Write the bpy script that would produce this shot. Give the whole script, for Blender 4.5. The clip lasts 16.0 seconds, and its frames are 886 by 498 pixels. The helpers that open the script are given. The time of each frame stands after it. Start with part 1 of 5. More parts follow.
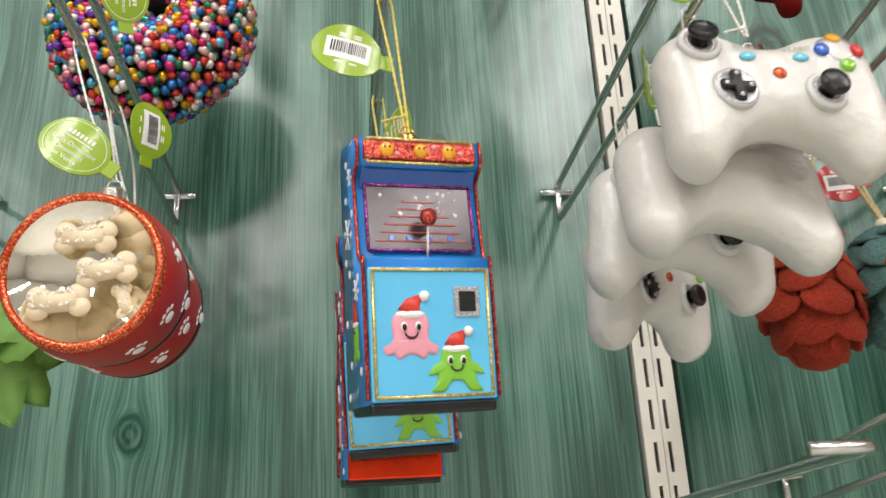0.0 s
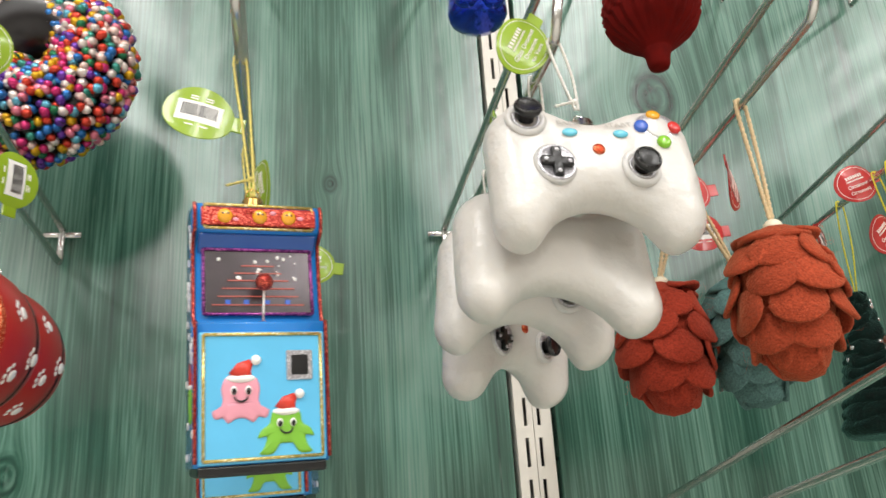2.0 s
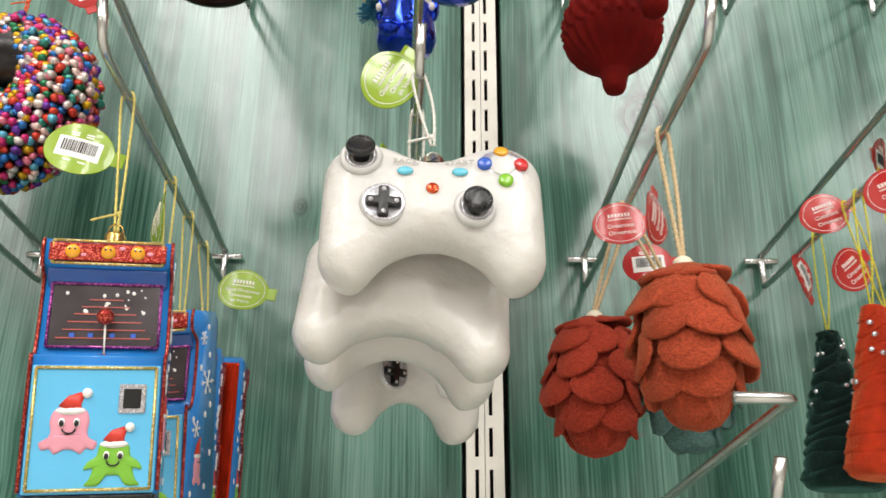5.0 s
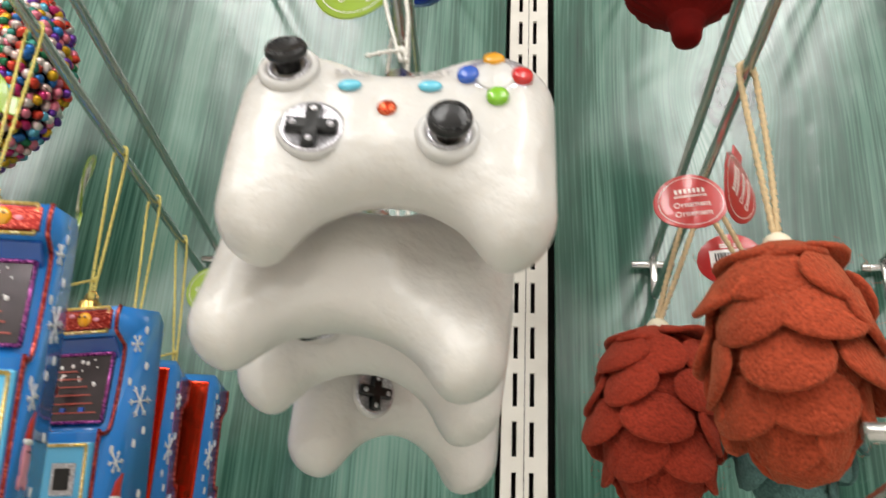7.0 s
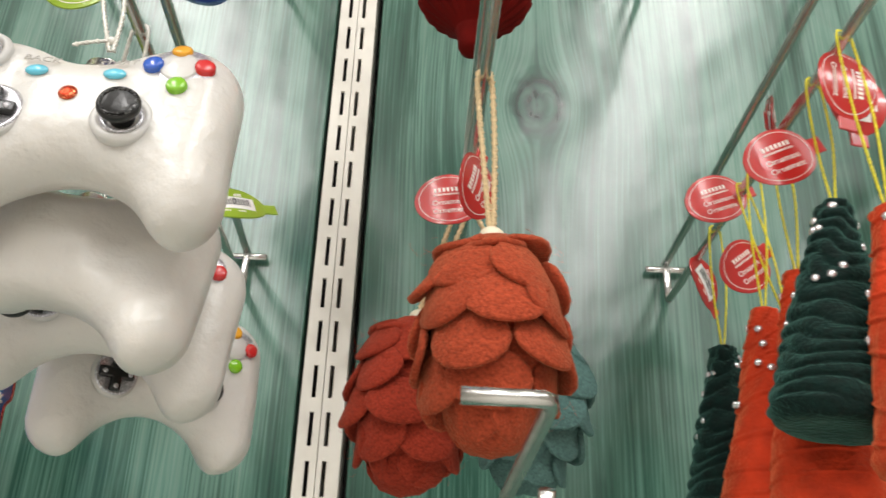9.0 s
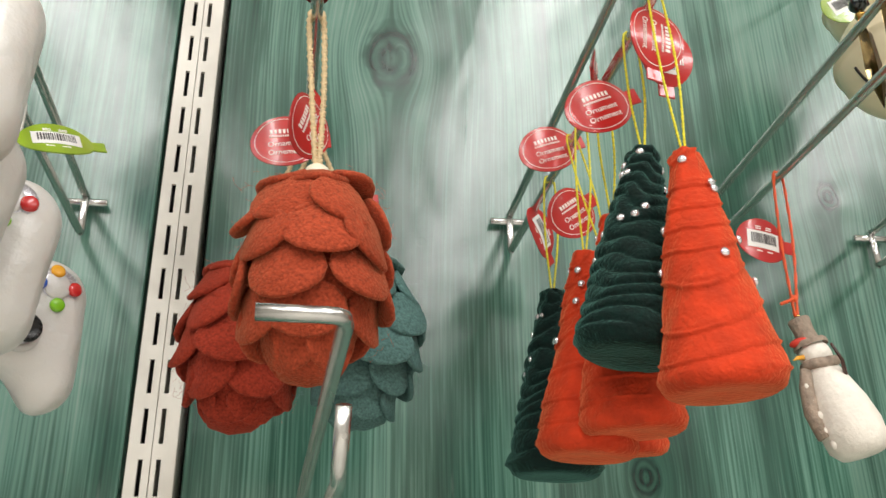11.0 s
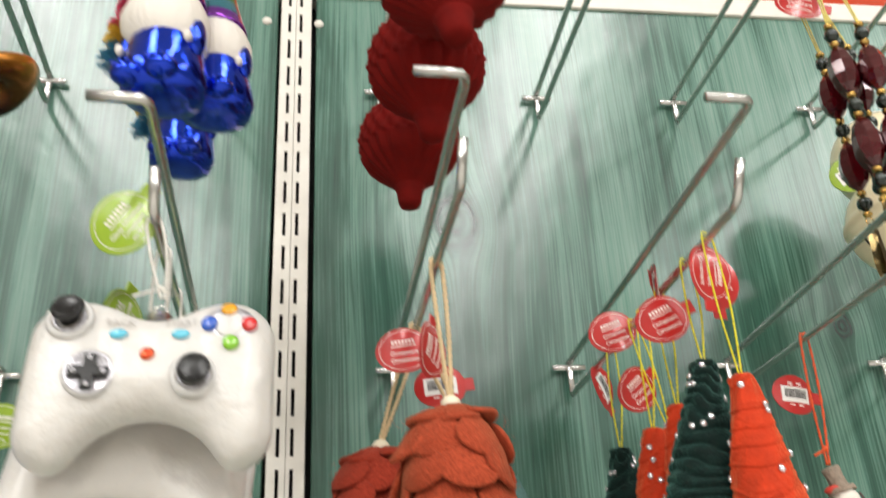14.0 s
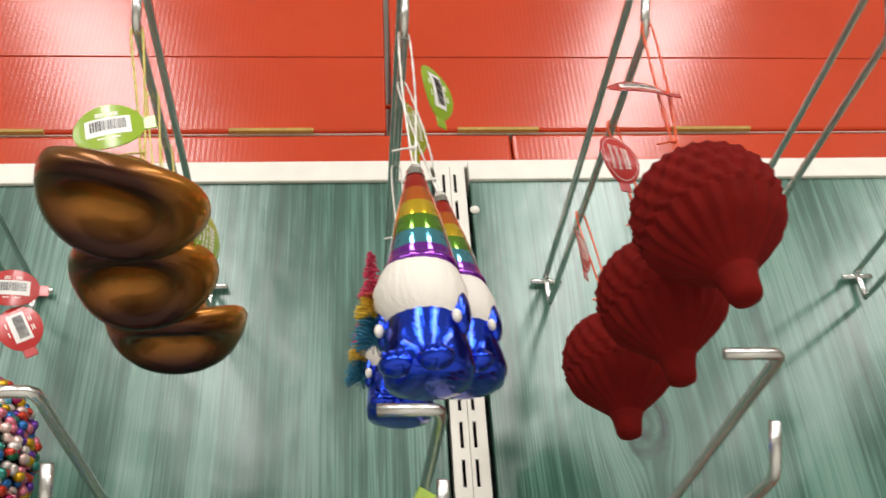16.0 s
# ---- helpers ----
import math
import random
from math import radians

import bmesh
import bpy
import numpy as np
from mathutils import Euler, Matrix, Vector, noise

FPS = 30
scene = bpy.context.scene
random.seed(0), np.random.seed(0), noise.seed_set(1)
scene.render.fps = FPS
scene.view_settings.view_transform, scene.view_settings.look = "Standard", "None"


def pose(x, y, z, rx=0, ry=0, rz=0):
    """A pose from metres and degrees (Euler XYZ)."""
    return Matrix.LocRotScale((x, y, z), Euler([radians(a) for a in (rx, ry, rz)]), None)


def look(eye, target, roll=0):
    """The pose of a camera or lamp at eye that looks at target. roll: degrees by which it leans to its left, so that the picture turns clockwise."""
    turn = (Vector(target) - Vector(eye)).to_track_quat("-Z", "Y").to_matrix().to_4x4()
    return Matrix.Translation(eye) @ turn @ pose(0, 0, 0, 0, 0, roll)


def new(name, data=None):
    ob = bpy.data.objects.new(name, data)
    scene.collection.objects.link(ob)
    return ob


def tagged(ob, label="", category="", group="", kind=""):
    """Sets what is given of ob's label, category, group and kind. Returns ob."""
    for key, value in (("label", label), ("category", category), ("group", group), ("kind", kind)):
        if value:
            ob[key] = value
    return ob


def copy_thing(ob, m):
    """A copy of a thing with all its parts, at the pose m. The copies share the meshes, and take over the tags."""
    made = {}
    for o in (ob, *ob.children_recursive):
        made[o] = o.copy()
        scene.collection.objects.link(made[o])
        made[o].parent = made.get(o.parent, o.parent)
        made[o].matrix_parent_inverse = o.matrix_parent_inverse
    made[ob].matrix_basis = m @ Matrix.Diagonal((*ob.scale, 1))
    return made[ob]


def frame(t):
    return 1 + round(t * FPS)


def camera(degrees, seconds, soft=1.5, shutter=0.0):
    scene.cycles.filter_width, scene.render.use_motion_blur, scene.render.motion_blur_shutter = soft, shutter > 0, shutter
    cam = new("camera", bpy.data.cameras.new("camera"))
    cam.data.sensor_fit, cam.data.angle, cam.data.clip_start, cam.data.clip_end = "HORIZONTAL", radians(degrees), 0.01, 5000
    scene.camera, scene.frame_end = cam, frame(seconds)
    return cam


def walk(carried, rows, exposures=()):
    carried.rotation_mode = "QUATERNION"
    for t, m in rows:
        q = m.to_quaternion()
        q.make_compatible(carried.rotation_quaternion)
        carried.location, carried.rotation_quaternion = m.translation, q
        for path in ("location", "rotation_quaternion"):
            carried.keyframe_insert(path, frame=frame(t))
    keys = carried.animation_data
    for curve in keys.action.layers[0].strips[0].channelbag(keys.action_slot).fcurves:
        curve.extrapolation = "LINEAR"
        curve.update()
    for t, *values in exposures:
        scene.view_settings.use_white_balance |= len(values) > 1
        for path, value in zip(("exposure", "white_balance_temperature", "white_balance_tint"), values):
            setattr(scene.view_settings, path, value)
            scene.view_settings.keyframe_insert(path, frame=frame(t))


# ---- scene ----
cam = camera(56.1, 16.0, shutter=0.5)
PATH = [
    (0, (-0.162, -0.498, 1.331), (0.015, 1.373, 2.016), -2.8),
    (0.5, (-0.159, -0.519, 1.331), (0.061, 1.347, 2.015), -3.1),
    (1, (-0.15, -0.531, 1.334), (0.109, 1.327, 2.026), -3.3),
    (1.5, (-0.139, -0.533, 1.338), (0.146, 1.32, 2.033), -3.5),
    (2, (-0.122, -0.52, 1.343), (0.174, 1.329, 2.046), -3.6),
    (2.5, (-0.098, -0.498, 1.347), (0.192, 1.349, 2.056), -3.4),
    (3, (-0.072, -0.482, 1.351), (0.193, 1.369, 2.061), -3.0),
    (3.5, (-0.05, -0.483, 1.349), (0.177, 1.37, 2.066), -2.4),
    (4, (-0.029, -0.504, 1.351), (0.146, 1.352, 2.075), -1.7),
    (4.5, (-0.02, -0.527, 1.353), (0.075, 1.334, 2.079), -0.7),
    (4.7, (-0.02, -0.531, 1.352), (0.041, 1.332, 2.077), -0.3),
    (6.8, (0.004, -0.434, 1.375), (-0.176, 1.394, 2.167), 3.2),
    (7, (0.012, -0.426, 1.37), (-0.188, 1.391, 2.18), 3.2),
    (7.5, (0.031, -0.41, 1.365), (-0.161, 1.4, 2.194), 3.3),
    (8, (0.048, -0.412, 1.365), (-0.111, 1.398, 2.202), 3.3),
    (8.5, (0.063, -0.424, 1.365), (-0.019, 1.388, 2.208), 2.4),
    (9, (0.074, -0.435, 1.36), (0.069, 1.381, 2.198), 1.9),
    (9.5, (0.08, -0.445, 1.354), (0.155, 1.375, 2.179), 1.3),
    (10, (0.093, -0.445, 1.348), (0.242, 1.379, 2.156), 0.7),
    (10.2, (0.095, -0.441, 1.347), (0.274, 1.383, 2.147), 0.3),
    (12.3, (0.092, -0.437, 1.349), (0.439, 1.385, 2.097), -2.0),
    (12.5, (0.092, -0.444, 1.349), (0.436, 1.376, 2.103), -2.3),
    (13, (0.087, -0.465, 1.355), (0.417, 1.351, 2.125), -2.9),
    (13.5, (0.065, -0.502, 1.37), (0.369, 1.306, 2.168), -3.1),
    (14, (0.036, -0.531, 1.392), (0.315, 1.263, 2.23), -3.4),
    (14.5, (0.015, -0.551, 1.419), (0.264, 1.221, 2.314), -3.9),
    (15, (-0.005, -0.55, 1.44), (0.211, 1.191, 2.402), -3.9),
    (15.5, (-0.028, -0.539, 1.461), (0.16, 1.176, 2.474), -4.0),
    (16, (-0.047, -0.523, 1.474), (0.114, 1.166, 2.533), -3.8),
]
EXPOSURES = [(0, -0.03), (1, 0.04), (2.5, 0.09), (3.5, 0.1), (4.5, 0.08), (8, 0.0), (10, 0.03), (12.5, 0.09), (13.5, 0.08), (14.5, 0.02), (15.5, -0.05), (16, -0.1)]
walk(cam, [(t, look(eye, target, roll)) for t, eye, target, roll in PATH], EXPOSURES)

# ---- world and lights ----
world = bpy.data.worlds.new("world")
scene.world = world
world.use_nodes = True
world.node_tree.nodes["Background"].inputs[0].default_value = (0.9, 0.95, 1.0, 1)
world.node_tree.nodes["Background"].inputs[1].default_value = 0.02

STRIP_W, STRIP_POWER = 0.42, 152.0
for lx in (-3.25, -1.12, 1.05, 3.2):
    lamp = bpy.data.lights.new("ceiling_strip", "AREA")
    lamp.shape, lamp.size, lamp.size_y, lamp.energy = "RECTANGLE", STRIP_W, 6.2, STRIP_POWER
    lamp.color = (1.0, 0.975, 0.95)
    ob = new("strip_light", lamp)
    ob.matrix_world = pose(lx, -4.6, 3.93, 0, 0, 0)


# ---- materials ----
def srgb(r, g, b):
    return tuple(((c / 255 + 0.055) / 1.055) ** 2.4 if c > 10 else c / 255 / 12.92 for c in (r, g, b)) + (1,)


def material(name, color, rough=0.5, metal=0.0, vary=0.12, scale=60.0, bump=0.0, bump_scale=300.0, coat=0.0, sheen=0.0,
             sub=0.0, spec=0.5, stretch=(1, 1, 1), piece=0.0):
    m = bpy.data.materials.new(name)
    m.use_nodes = True
    nt, b = m.node_tree, m.node_tree.nodes["Principled BSDF"]
    tc = nt.nodes.new("ShaderNodeTexCoord")
    mp = nt.nodes.new("ShaderNodeMapping")
    mp.inputs["Scale"].default_value = stretch
    nt.links.new(tc.outputs["Object"], mp.inputs["Vector"])
    n1 = nt.nodes.new("ShaderNodeTexNoise")
    n1.inputs["Scale"].default_value, n1.inputs["Detail"].default_value = scale, 6
    nt.links.new(mp.outputs[0], n1.inputs["Vector"])
    ramp = nt.nodes.new("ShaderNodeMapRange")
    ramp.inputs[1].default_value, ramp.inputs[2].default_value = 0.3, 0.7
    ramp.inputs[3].default_value, ramp.inputs[4].default_value = 1 - vary, 1 + vary
    nt.links.new(n1.outputs["Fac"], ramp.inputs[0])
    hsv = nt.nodes.new("ShaderNodeHueSaturation")
    hsv.inputs["Color"].default_value = color
    nt.links.new(ramp.outputs[0], hsv.inputs["Value"])
    out = hsv.outputs[0]
    if piece:
        info = nt.nodes.new("ShaderNodeObjectInfo")
        pr = nt.nodes.new("ShaderNodeMapRange")
        pr.inputs[3].default_value, pr.inputs[4].default_value = 1 - piece, 1 + piece
        nt.links.new(info.outputs["Random"], pr.inputs[0])
        h2 = nt.nodes.new("ShaderNodeHueSaturation")
        nt.links.new(out, h2.inputs["Color"])
        nt.links.new(pr.outputs[0], h2.inputs["Value"])
        out = h2.outputs[0]
    nt.links.new(out, b.inputs["Base Color"])
    rr = nt.nodes.new("ShaderNodeMapRange")
    rr.inputs[3].default_value, rr.inputs[4].default_value = rough * 0.85, min(1, rough * 1.15)
    nt.links.new(n1.outputs["Fac"], rr.inputs[0])
    nt.links.new(rr.outputs[0], b.inputs["Roughness"])
    b.inputs["Metallic"].default_value = metal
    b.inputs["Specular IOR Level"].default_value = spec
    b.inputs["Coat Weight"].default_value = coat
    b.inputs["Coat Roughness"].default_value = 0.06
    b.inputs["Sheen Weight"].default_value = sheen
    b.inputs["Sheen Roughness"].default_value = 0.4
    if sheen:
        b.inputs["Sheen Tint"].default_value = color
    if sub:
        b.inputs["Subsurface Weight"].default_value = sub
        b.inputs["Subsurface Radius"].default_value = (0.004, 0.003, 0.003)
    if bump:
        n2 = nt.nodes.new("ShaderNodeTexNoise")
        n2.inputs["Scale"].default_value, n2.inputs["Detail"].default_value = bump_scale, 5
        nt.links.new(mp.outputs[0], n2.inputs["Vector"])
        bp = nt.nodes.new("ShaderNodeBump")
        bp.inputs["Strength"].default_value, bp.inputs["Distance"].default_value = bump, 0.001
        nt.links.new(n2.outputs["Fac"], bp.inputs["Height"])
        nt.links.new(bp.outputs[0], b.inputs["Normal"])
    return m


def glitter(name, color, second, scale=2200.0, metal=0.7):
    m = bpy.data.materials.new(name)
    m.use_nodes = True
    nt, b = m.node_tree, m.node_tree.nodes["Principled BSDF"]
    tc = nt.nodes.new("ShaderNodeTexCoord")
    v = nt.nodes.new("ShaderNodeTexVoronoi")
    v.inputs["Scale"].default_value = scale
    nt.links.new(tc.outputs["Object"], v.inputs["Vector"])
    sep = nt.nodes.new("ShaderNodeSeparateColor")
    nt.links.new(v.outputs["Color"], sep.inputs[0])
    mr = nt.nodes.new("ShaderNodeMapRange")
    mr.inputs[1].default_value, mr.inputs[2].default_value = 0.55, 0.95
    nt.links.new(sep.outputs[0], mr.inputs[0])
    mix = nt.nodes.new("ShaderNodeMix")
    mix.data_type = "RGBA"
    mix.inputs[6].default_value, mix.inputs[7].default_value = color, second
    nt.links.new(mr.outputs[0], mix.inputs[0])
    nt.links.new(mix.outputs[2], b.inputs["Base Color"])
    b.inputs["Metallic"].default_value, b.inputs["Roughness"].default_value = metal, 0.28
    bp = nt.nodes.new("ShaderNodeBump")
    bp.inputs["Strength"].default_value, bp.inputs["Distance"].default_value = 0.9, 0.0006
    nt.links.new(sep.outputs[1], bp.inputs["Height"])
    nt.links.new(bp.outputs[0], b.inputs["Normal"])
    return m


def wood_panel(name):
    """Green-stained wood print under a glossy film, with knots and the dimples of the covered holes."""
    m = bpy.data.materials.new(name)
    m.use_nodes = True
    nt, b = m.node_tree, m.node_tree.nodes["Principled BSDF"]
    L = nt.links.new

    def node(kind, **sets):
        n = nt.nodes.new(kind)
        for k, v in sets.items():
            n.inputs[int(k[1:])].default_value = v
        return n

    def calc(op, a, bb=None, c=None):
        n = nt.nodes.new("ShaderNodeMath")
        n.operation = op
        for i, s in enumerate((a, bb, c)):
            if s is None:
                continue
            if isinstance(s, (int, float)):
                n.inputs[i].default_value = s
            else:
                L(s, n.inputs[i])
        return n.outputs[0]

    tc = nt.nodes.new("ShaderNodeTexCoord")
    sep = nt.nodes.new("ShaderNodeSeparateXYZ")
    L(tc.outputs["Object"], sep.inputs[0])
    x, z = sep.outputs[0], sep.outputs[2]
    # the grain flows round each knot
    wn = nt.nodes.new("ShaderNodeTexNoise")
    wn.inputs["Scale"].default_value, wn.inputs["Detail"].default_value = 70, 3
    L(tc.outputs["Object"], wn.inputs["Vector"])
    warp = wn.outputs["Fac"]
    flow, rings, mask_all = x, None, None
    for kx, kz, r in ((-0.301, 1.403, 0.011), (-0.114, 1.589, 0.006), (0.129, 1.662, 0.021), (0.268, 1.405, 0.010),
                      (-0.43, 1.66, 0.012), (0.41, 1.58, 0.009)):
        dx, dz = calc("SUBTRACT", x, kx), calc("MULTIPLY", calc("SUBTRACT", z, kz), 0.72)
        d2 = calc("ADD", calc("MULTIPLY", dx, dx), calc("MULTIPLY", dz, dz))
        d = calc("MULTIPLY", calc("SQRT", d2), calc("ADD", 0.72, calc("MULTIPLY", warp, 0.62)))
        pull = calc("DIVIDE", calc("MULTIPLY", dx, r * r * 0.9), calc("ADD", d2, r * r * 0.5))
        flow = calc("SUBTRACT", flow, pull)
        k = nt.nodes.new("ShaderNodeMapRange")
        k.interpolation_type = "SMOOTHSTEP"
        L(d, k.inputs[0])
        for i, v in ((1, r * 1.05), (2, r * 0.8), (3, 0.0), (4, 1.0)):
            k.inputs[i].default_value = v
        ring = calc("MULTIPLY", calc("SINE", calc("MULTIPLY", d, 16.0 / r)), k.outputs[0])
        rings = ring if rings is None else calc("ADD", rings, ring)
        mask_all = k.outputs[0] if mask_all is None else calc("ADD", mask_all, k.outputs[0])
    comb = nt.nodes.new("ShaderNodeCombineXYZ")
    L(flow, comb.inputs[0])
    L(z, comb.inputs[2])

    def grain(sx, sz, detail, dist=0.0):
        mp = nt.nodes.new("ShaderNodeMapping")
        mp.inputs["Scale"].default_value = (sx, 1, sz)
        L(comb.outputs[0], mp.inputs["Vector"])
        n = nt.nodes.new("ShaderNodeTexNoise")
        n.inputs["Scale"].default_value, n.inputs["Detail"].default_value = 1.0, detail
        n.inputs["Distortion"].default_value = dist
        L(mp.outputs[0], n.inputs["Vector"])
        return n.outputs["Fac"]

    fine, mid, broad = grain(620, 9, 6), grain(170, 5, 6, 0.6), grain(22, 3.0, 5, 0.5)
    streak = grain(420, 22, 3)
    tone = calc("ADD", calc("MULTIPLY", fine, 0.26), calc("ADD", calc("MULTIPLY", mid, 0.26), calc("MULTIPLY", broad, 0.56)))
    lines = calc("SINE", calc("ADD", calc("MULTIPLY", flow, 2500.0), calc("MULTIPLY", mid, 26.0)))
    tone = calc("ADD", tone, calc("MULTIPLY", calc("MULTIPLY", lines, broad), 0.055))
    tone = calc("SUBTRACT", tone, calc("MULTIPLY", mask_all, 0.10))
    tone = calc("ADD", tone, calc("MULTIPLY", rings, 0.06))
    ramp = nt.nodes.new("ShaderNodeValToRGB")
    e = ramp.color_ramp.elements
    e[0].position, e[0].color = 0.34, srgb(22, 50, 43)
    e[1].position, e[1].color = 0.80, srgb(128, 158, 145)
    a = e.new(0.50)
    a.color = srgb(53, 93, 79)
    a = e.new(0.60)
    a.color = srgb(92, 132, 117)
    L(tone, ramp.inputs[0])
    pale = nt.nodes.new("ShaderNodeMapRange")
    L(streak, pale.inputs[0])
    for i, v in ((1, 0.62), (2, 0.78), (3, 0.0), (4, 0.22)):
        pale.inputs[i].default_value = v
    mix = nt.nodes.new("ShaderNodeMix")
    mix.data_type = "RGBA"
    L(pale.outputs[0], mix.inputs[0])
    L(ramp.outputs[0], mix.inputs[6])
    mix.inputs[7].default_value = srgb(150, 185, 170)
    L(mix.outputs[2], b.inputs["Base Color"])
    # dimples over the one-inch grid of holes
    P = 0.0254
    fx = calc("SUBTRACT", calc("MODULO", calc("ADD", x, 10.0), P), P / 2)
    fz = calc("SUBTRACT", calc("MODULO", z, P), P / 2)
    dd = calc("SQRT", calc("ADD", calc("MULTIPLY", fx, fx), calc("MULTIPLY", fz, fz)))
    dim = nt.nodes.new("ShaderNodeMapRange")
    dim.interpolation_type = "SMOOTHSTEP"
    L(dd, dim.inputs[0])
    for i, v in ((1, 0.0022), (2, 0.0034), (3, 0.0), (4, 1.0)):
        dim.inputs[i].default_value = v
    wob = nt.nodes.new("ShaderNodeTexNoise")
    wob.inputs["Scale"].default_value, wob.inputs["Detail"].default_value = 22, 2
    L(tc.outputs["Object"], wob.inputs["Vector"])
    h = calc("ADD", calc("MULTIPLY", fine, 0.05), calc("ADD", calc("MULTIPLY", dim.outputs[0], 0.05), calc("MULTIPLY", wob.outputs["Fac"], 1.6)))
    bp = nt.nodes.new("ShaderNodeBump")
    bp.inputs["Strength"].default_value, bp.inputs["Distance"].default_value = 0.5, 0.0012
    L(h, bp.inputs["Height"])
    L(bp.outputs[0], b.inputs["Normal"])
    rg = nt.nodes.new("ShaderNodeMapRange")
    L(broad, rg.inputs[0])
    rg.inputs[3].default_value, rg.inputs[4].default_value = 0.17, 0.30
    L(rg.outputs[0], b.inputs["Roughness"])
    b.inputs["Specular IOR Level"].default_value = 0.78
    return m


M_WALL = wood_panel("green_stained_wood_print")
M_WHITE = material("white_powder_coat", srgb(226, 222, 212), 0.42, vary=0.05, bump=0.05, bump_scale=900)
M_GAPSHADE = material("black_gap", srgb(18, 18, 18), 0.6, vary=0.2)
M_STEEL = material("zinc_plated_steel", srgb(204, 204, 200), 0.26, 1.0, vary=0.12, scale=120, bump=0.08, bump_scale=700, stretch=(1, 0.1, 1))
M_CHROME = material("bright_steel", srgb(214, 214, 212), 0.22, 1.0, vary=0.06)
M_ORANGE = material("orange_printed_cardboard", srgb(186, 62, 30), 0.17, vary=0.05, scale=14, spec=0.42)
flute_nt = M_ORANGE.node_tree
flute = flute_nt.nodes.new("ShaderNodeTexWave")
flute.bands_direction = "X"
flute.inputs["Scale"].default_value, flute.inputs["Distortion"].default_value, flute.inputs["Detail Scale"].default_value = 72, 0.6, 0.5
flute_tc = flute_nt.nodes.new("ShaderNodeTexCoord")
flute_nt.links.new(flute_tc.outputs["Object"], flute.inputs["Vector"])
sag = flute_nt.nodes.new("ShaderNodeTexNoise")
sag.inputs["Scale"].default_value = 7
flute_nt.links.new(flute_tc.outputs["Object"], sag.inputs["Vector"])
both = flute_nt.nodes.new("ShaderNodeMath")
both.operation = "MULTIPLY_ADD"
both.inputs[1].default_value = 26.0
flute_nt.links.new(sag.outputs["Fac"], both.inputs[0])
flute_nt.links.new(flute.outputs["Fac"], both.inputs[2])
flute_bp = flute_nt.nodes.new("ShaderNodeBump")
flute_bp.inputs["Strength"].default_value, flute_bp.inputs["Distance"].default_value = 0.5, 0.00005
flute_nt.links.new(both.outputs[0], flute_bp.inputs["Height"])
flute_nt.links.new(flute_bp.outputs[0], flute_nt.nodes["Principled BSDF"].inputs["Normal"])
M_CARD = material("raw_cardboard_edge", srgb(222, 214, 202), 0.8, vary=0.1, scale=200)
M_KRAFT = material("kraft_cardboard", srgb(170, 140, 70), 0.8, vary=0.15, scale=200)
M_FLOOR = material("pale_floor", srgb(198, 194, 186), 0.4, vary=0.06, scale=4)
M_CEIL = material("white_ceiling", srgb(216, 216, 212), 0.9, vary=0.04, scale=6)
M_PLASTER = material("plain_wall", srgb(176, 172, 165), 0.8, vary=0.05, scale=5)
M_PEARL = material("pearl_white_glass", srgb(212, 209, 204), 0.3, vary=0.04, scale=30, spec=0.5, coat=0.25, bump=1.0, bump_scale=75, sub=0.05)
pearl = M_PEARL.node_tree.nodes["Principled BSDF"]
next(n for n in M_PEARL.node_tree.nodes if n.type == "BUMP").inputs["Distance"].default_value = 0.0022
pearl.inputs["Coat Roughness"].default_value = 0.22
pearl.inputs["Subsurface Weight"].default_value, pearl.inputs["Subsurface Scale"].default_value = 0.5, 1.0
pearl.inputs["Subsurface Radius"].default_value = (0.012, 0.011, 0.010)
M_GLOSSBLACK = material("glossy_black_paint", srgb(14, 14, 15), 0.3, vary=0.2, coat=0.1, bump=0.4, bump_scale=300)
M_BLACKGLIT = glitter("black_glitter", srgb(16, 16, 17), srgb(120, 120, 120), 2600)
M_SILVERGLIT = glitter("silver_glitter", srgb(190, 188, 194), srgb(250, 250, 255), 2400)
M_REDGLIT = glitter("red_glitter", srgb(140, 30, 24), srgb(236, 120, 100), 2000)
M_ORGLIT = glitter("orange_glitter", srgb(190, 56, 20), srgb(255, 170, 120), 2000)
M_GOLDGLIT = glitter("gold_glitter", srgb(204, 176, 88), srgb(255, 244, 200), 2000)
M_PURPGLIT = glitter("purple_glitter", srgb(110, 30, 110), srgb(230, 130, 210), 2000)
M_YELLOW = material("yellow_enamel", srgb(226, 160, 30), 0.25, coat=0.5)
M_BLUEB = material("blue_enamel", srgb(44, 92, 190), 0.25, coat=0.5)
M_REDB = material("red_enamel", srgb(196, 36, 36), 0.25, coat=0.5)
M_GREENB = material("green_enamel", srgb(120, 180, 30), 0.25, coat=0.5)
M_CYAN = material("pale_blue_enamel", srgb(96, 190, 214), 0.25, coat=0.5)
M_GREY = material("grey_print", srgb(178, 174, 168), 0.4)
M_SILVER = material("silver_cap_metal", srgb(216, 214, 208), 0.22, 1.0, vary=0.1, scale=300, bump=0.3, bump_scale=500)
M_GOLD = material("gold_metal", srgb(206, 170, 96), 0.24, 1.0, vary=0.1, scale=300)
M_SKY = material("sky_blue_enamel", srgb(92, 182, 224), 0.3, vary=0.05, coat=0.4, bump=0.12, bump_scale=150)
M_BLUE = material("blue_lacquer", srgb(40, 128, 208), 0.24, vary=0.06, coat=0.5, bump=0.12, bump_scale=120)
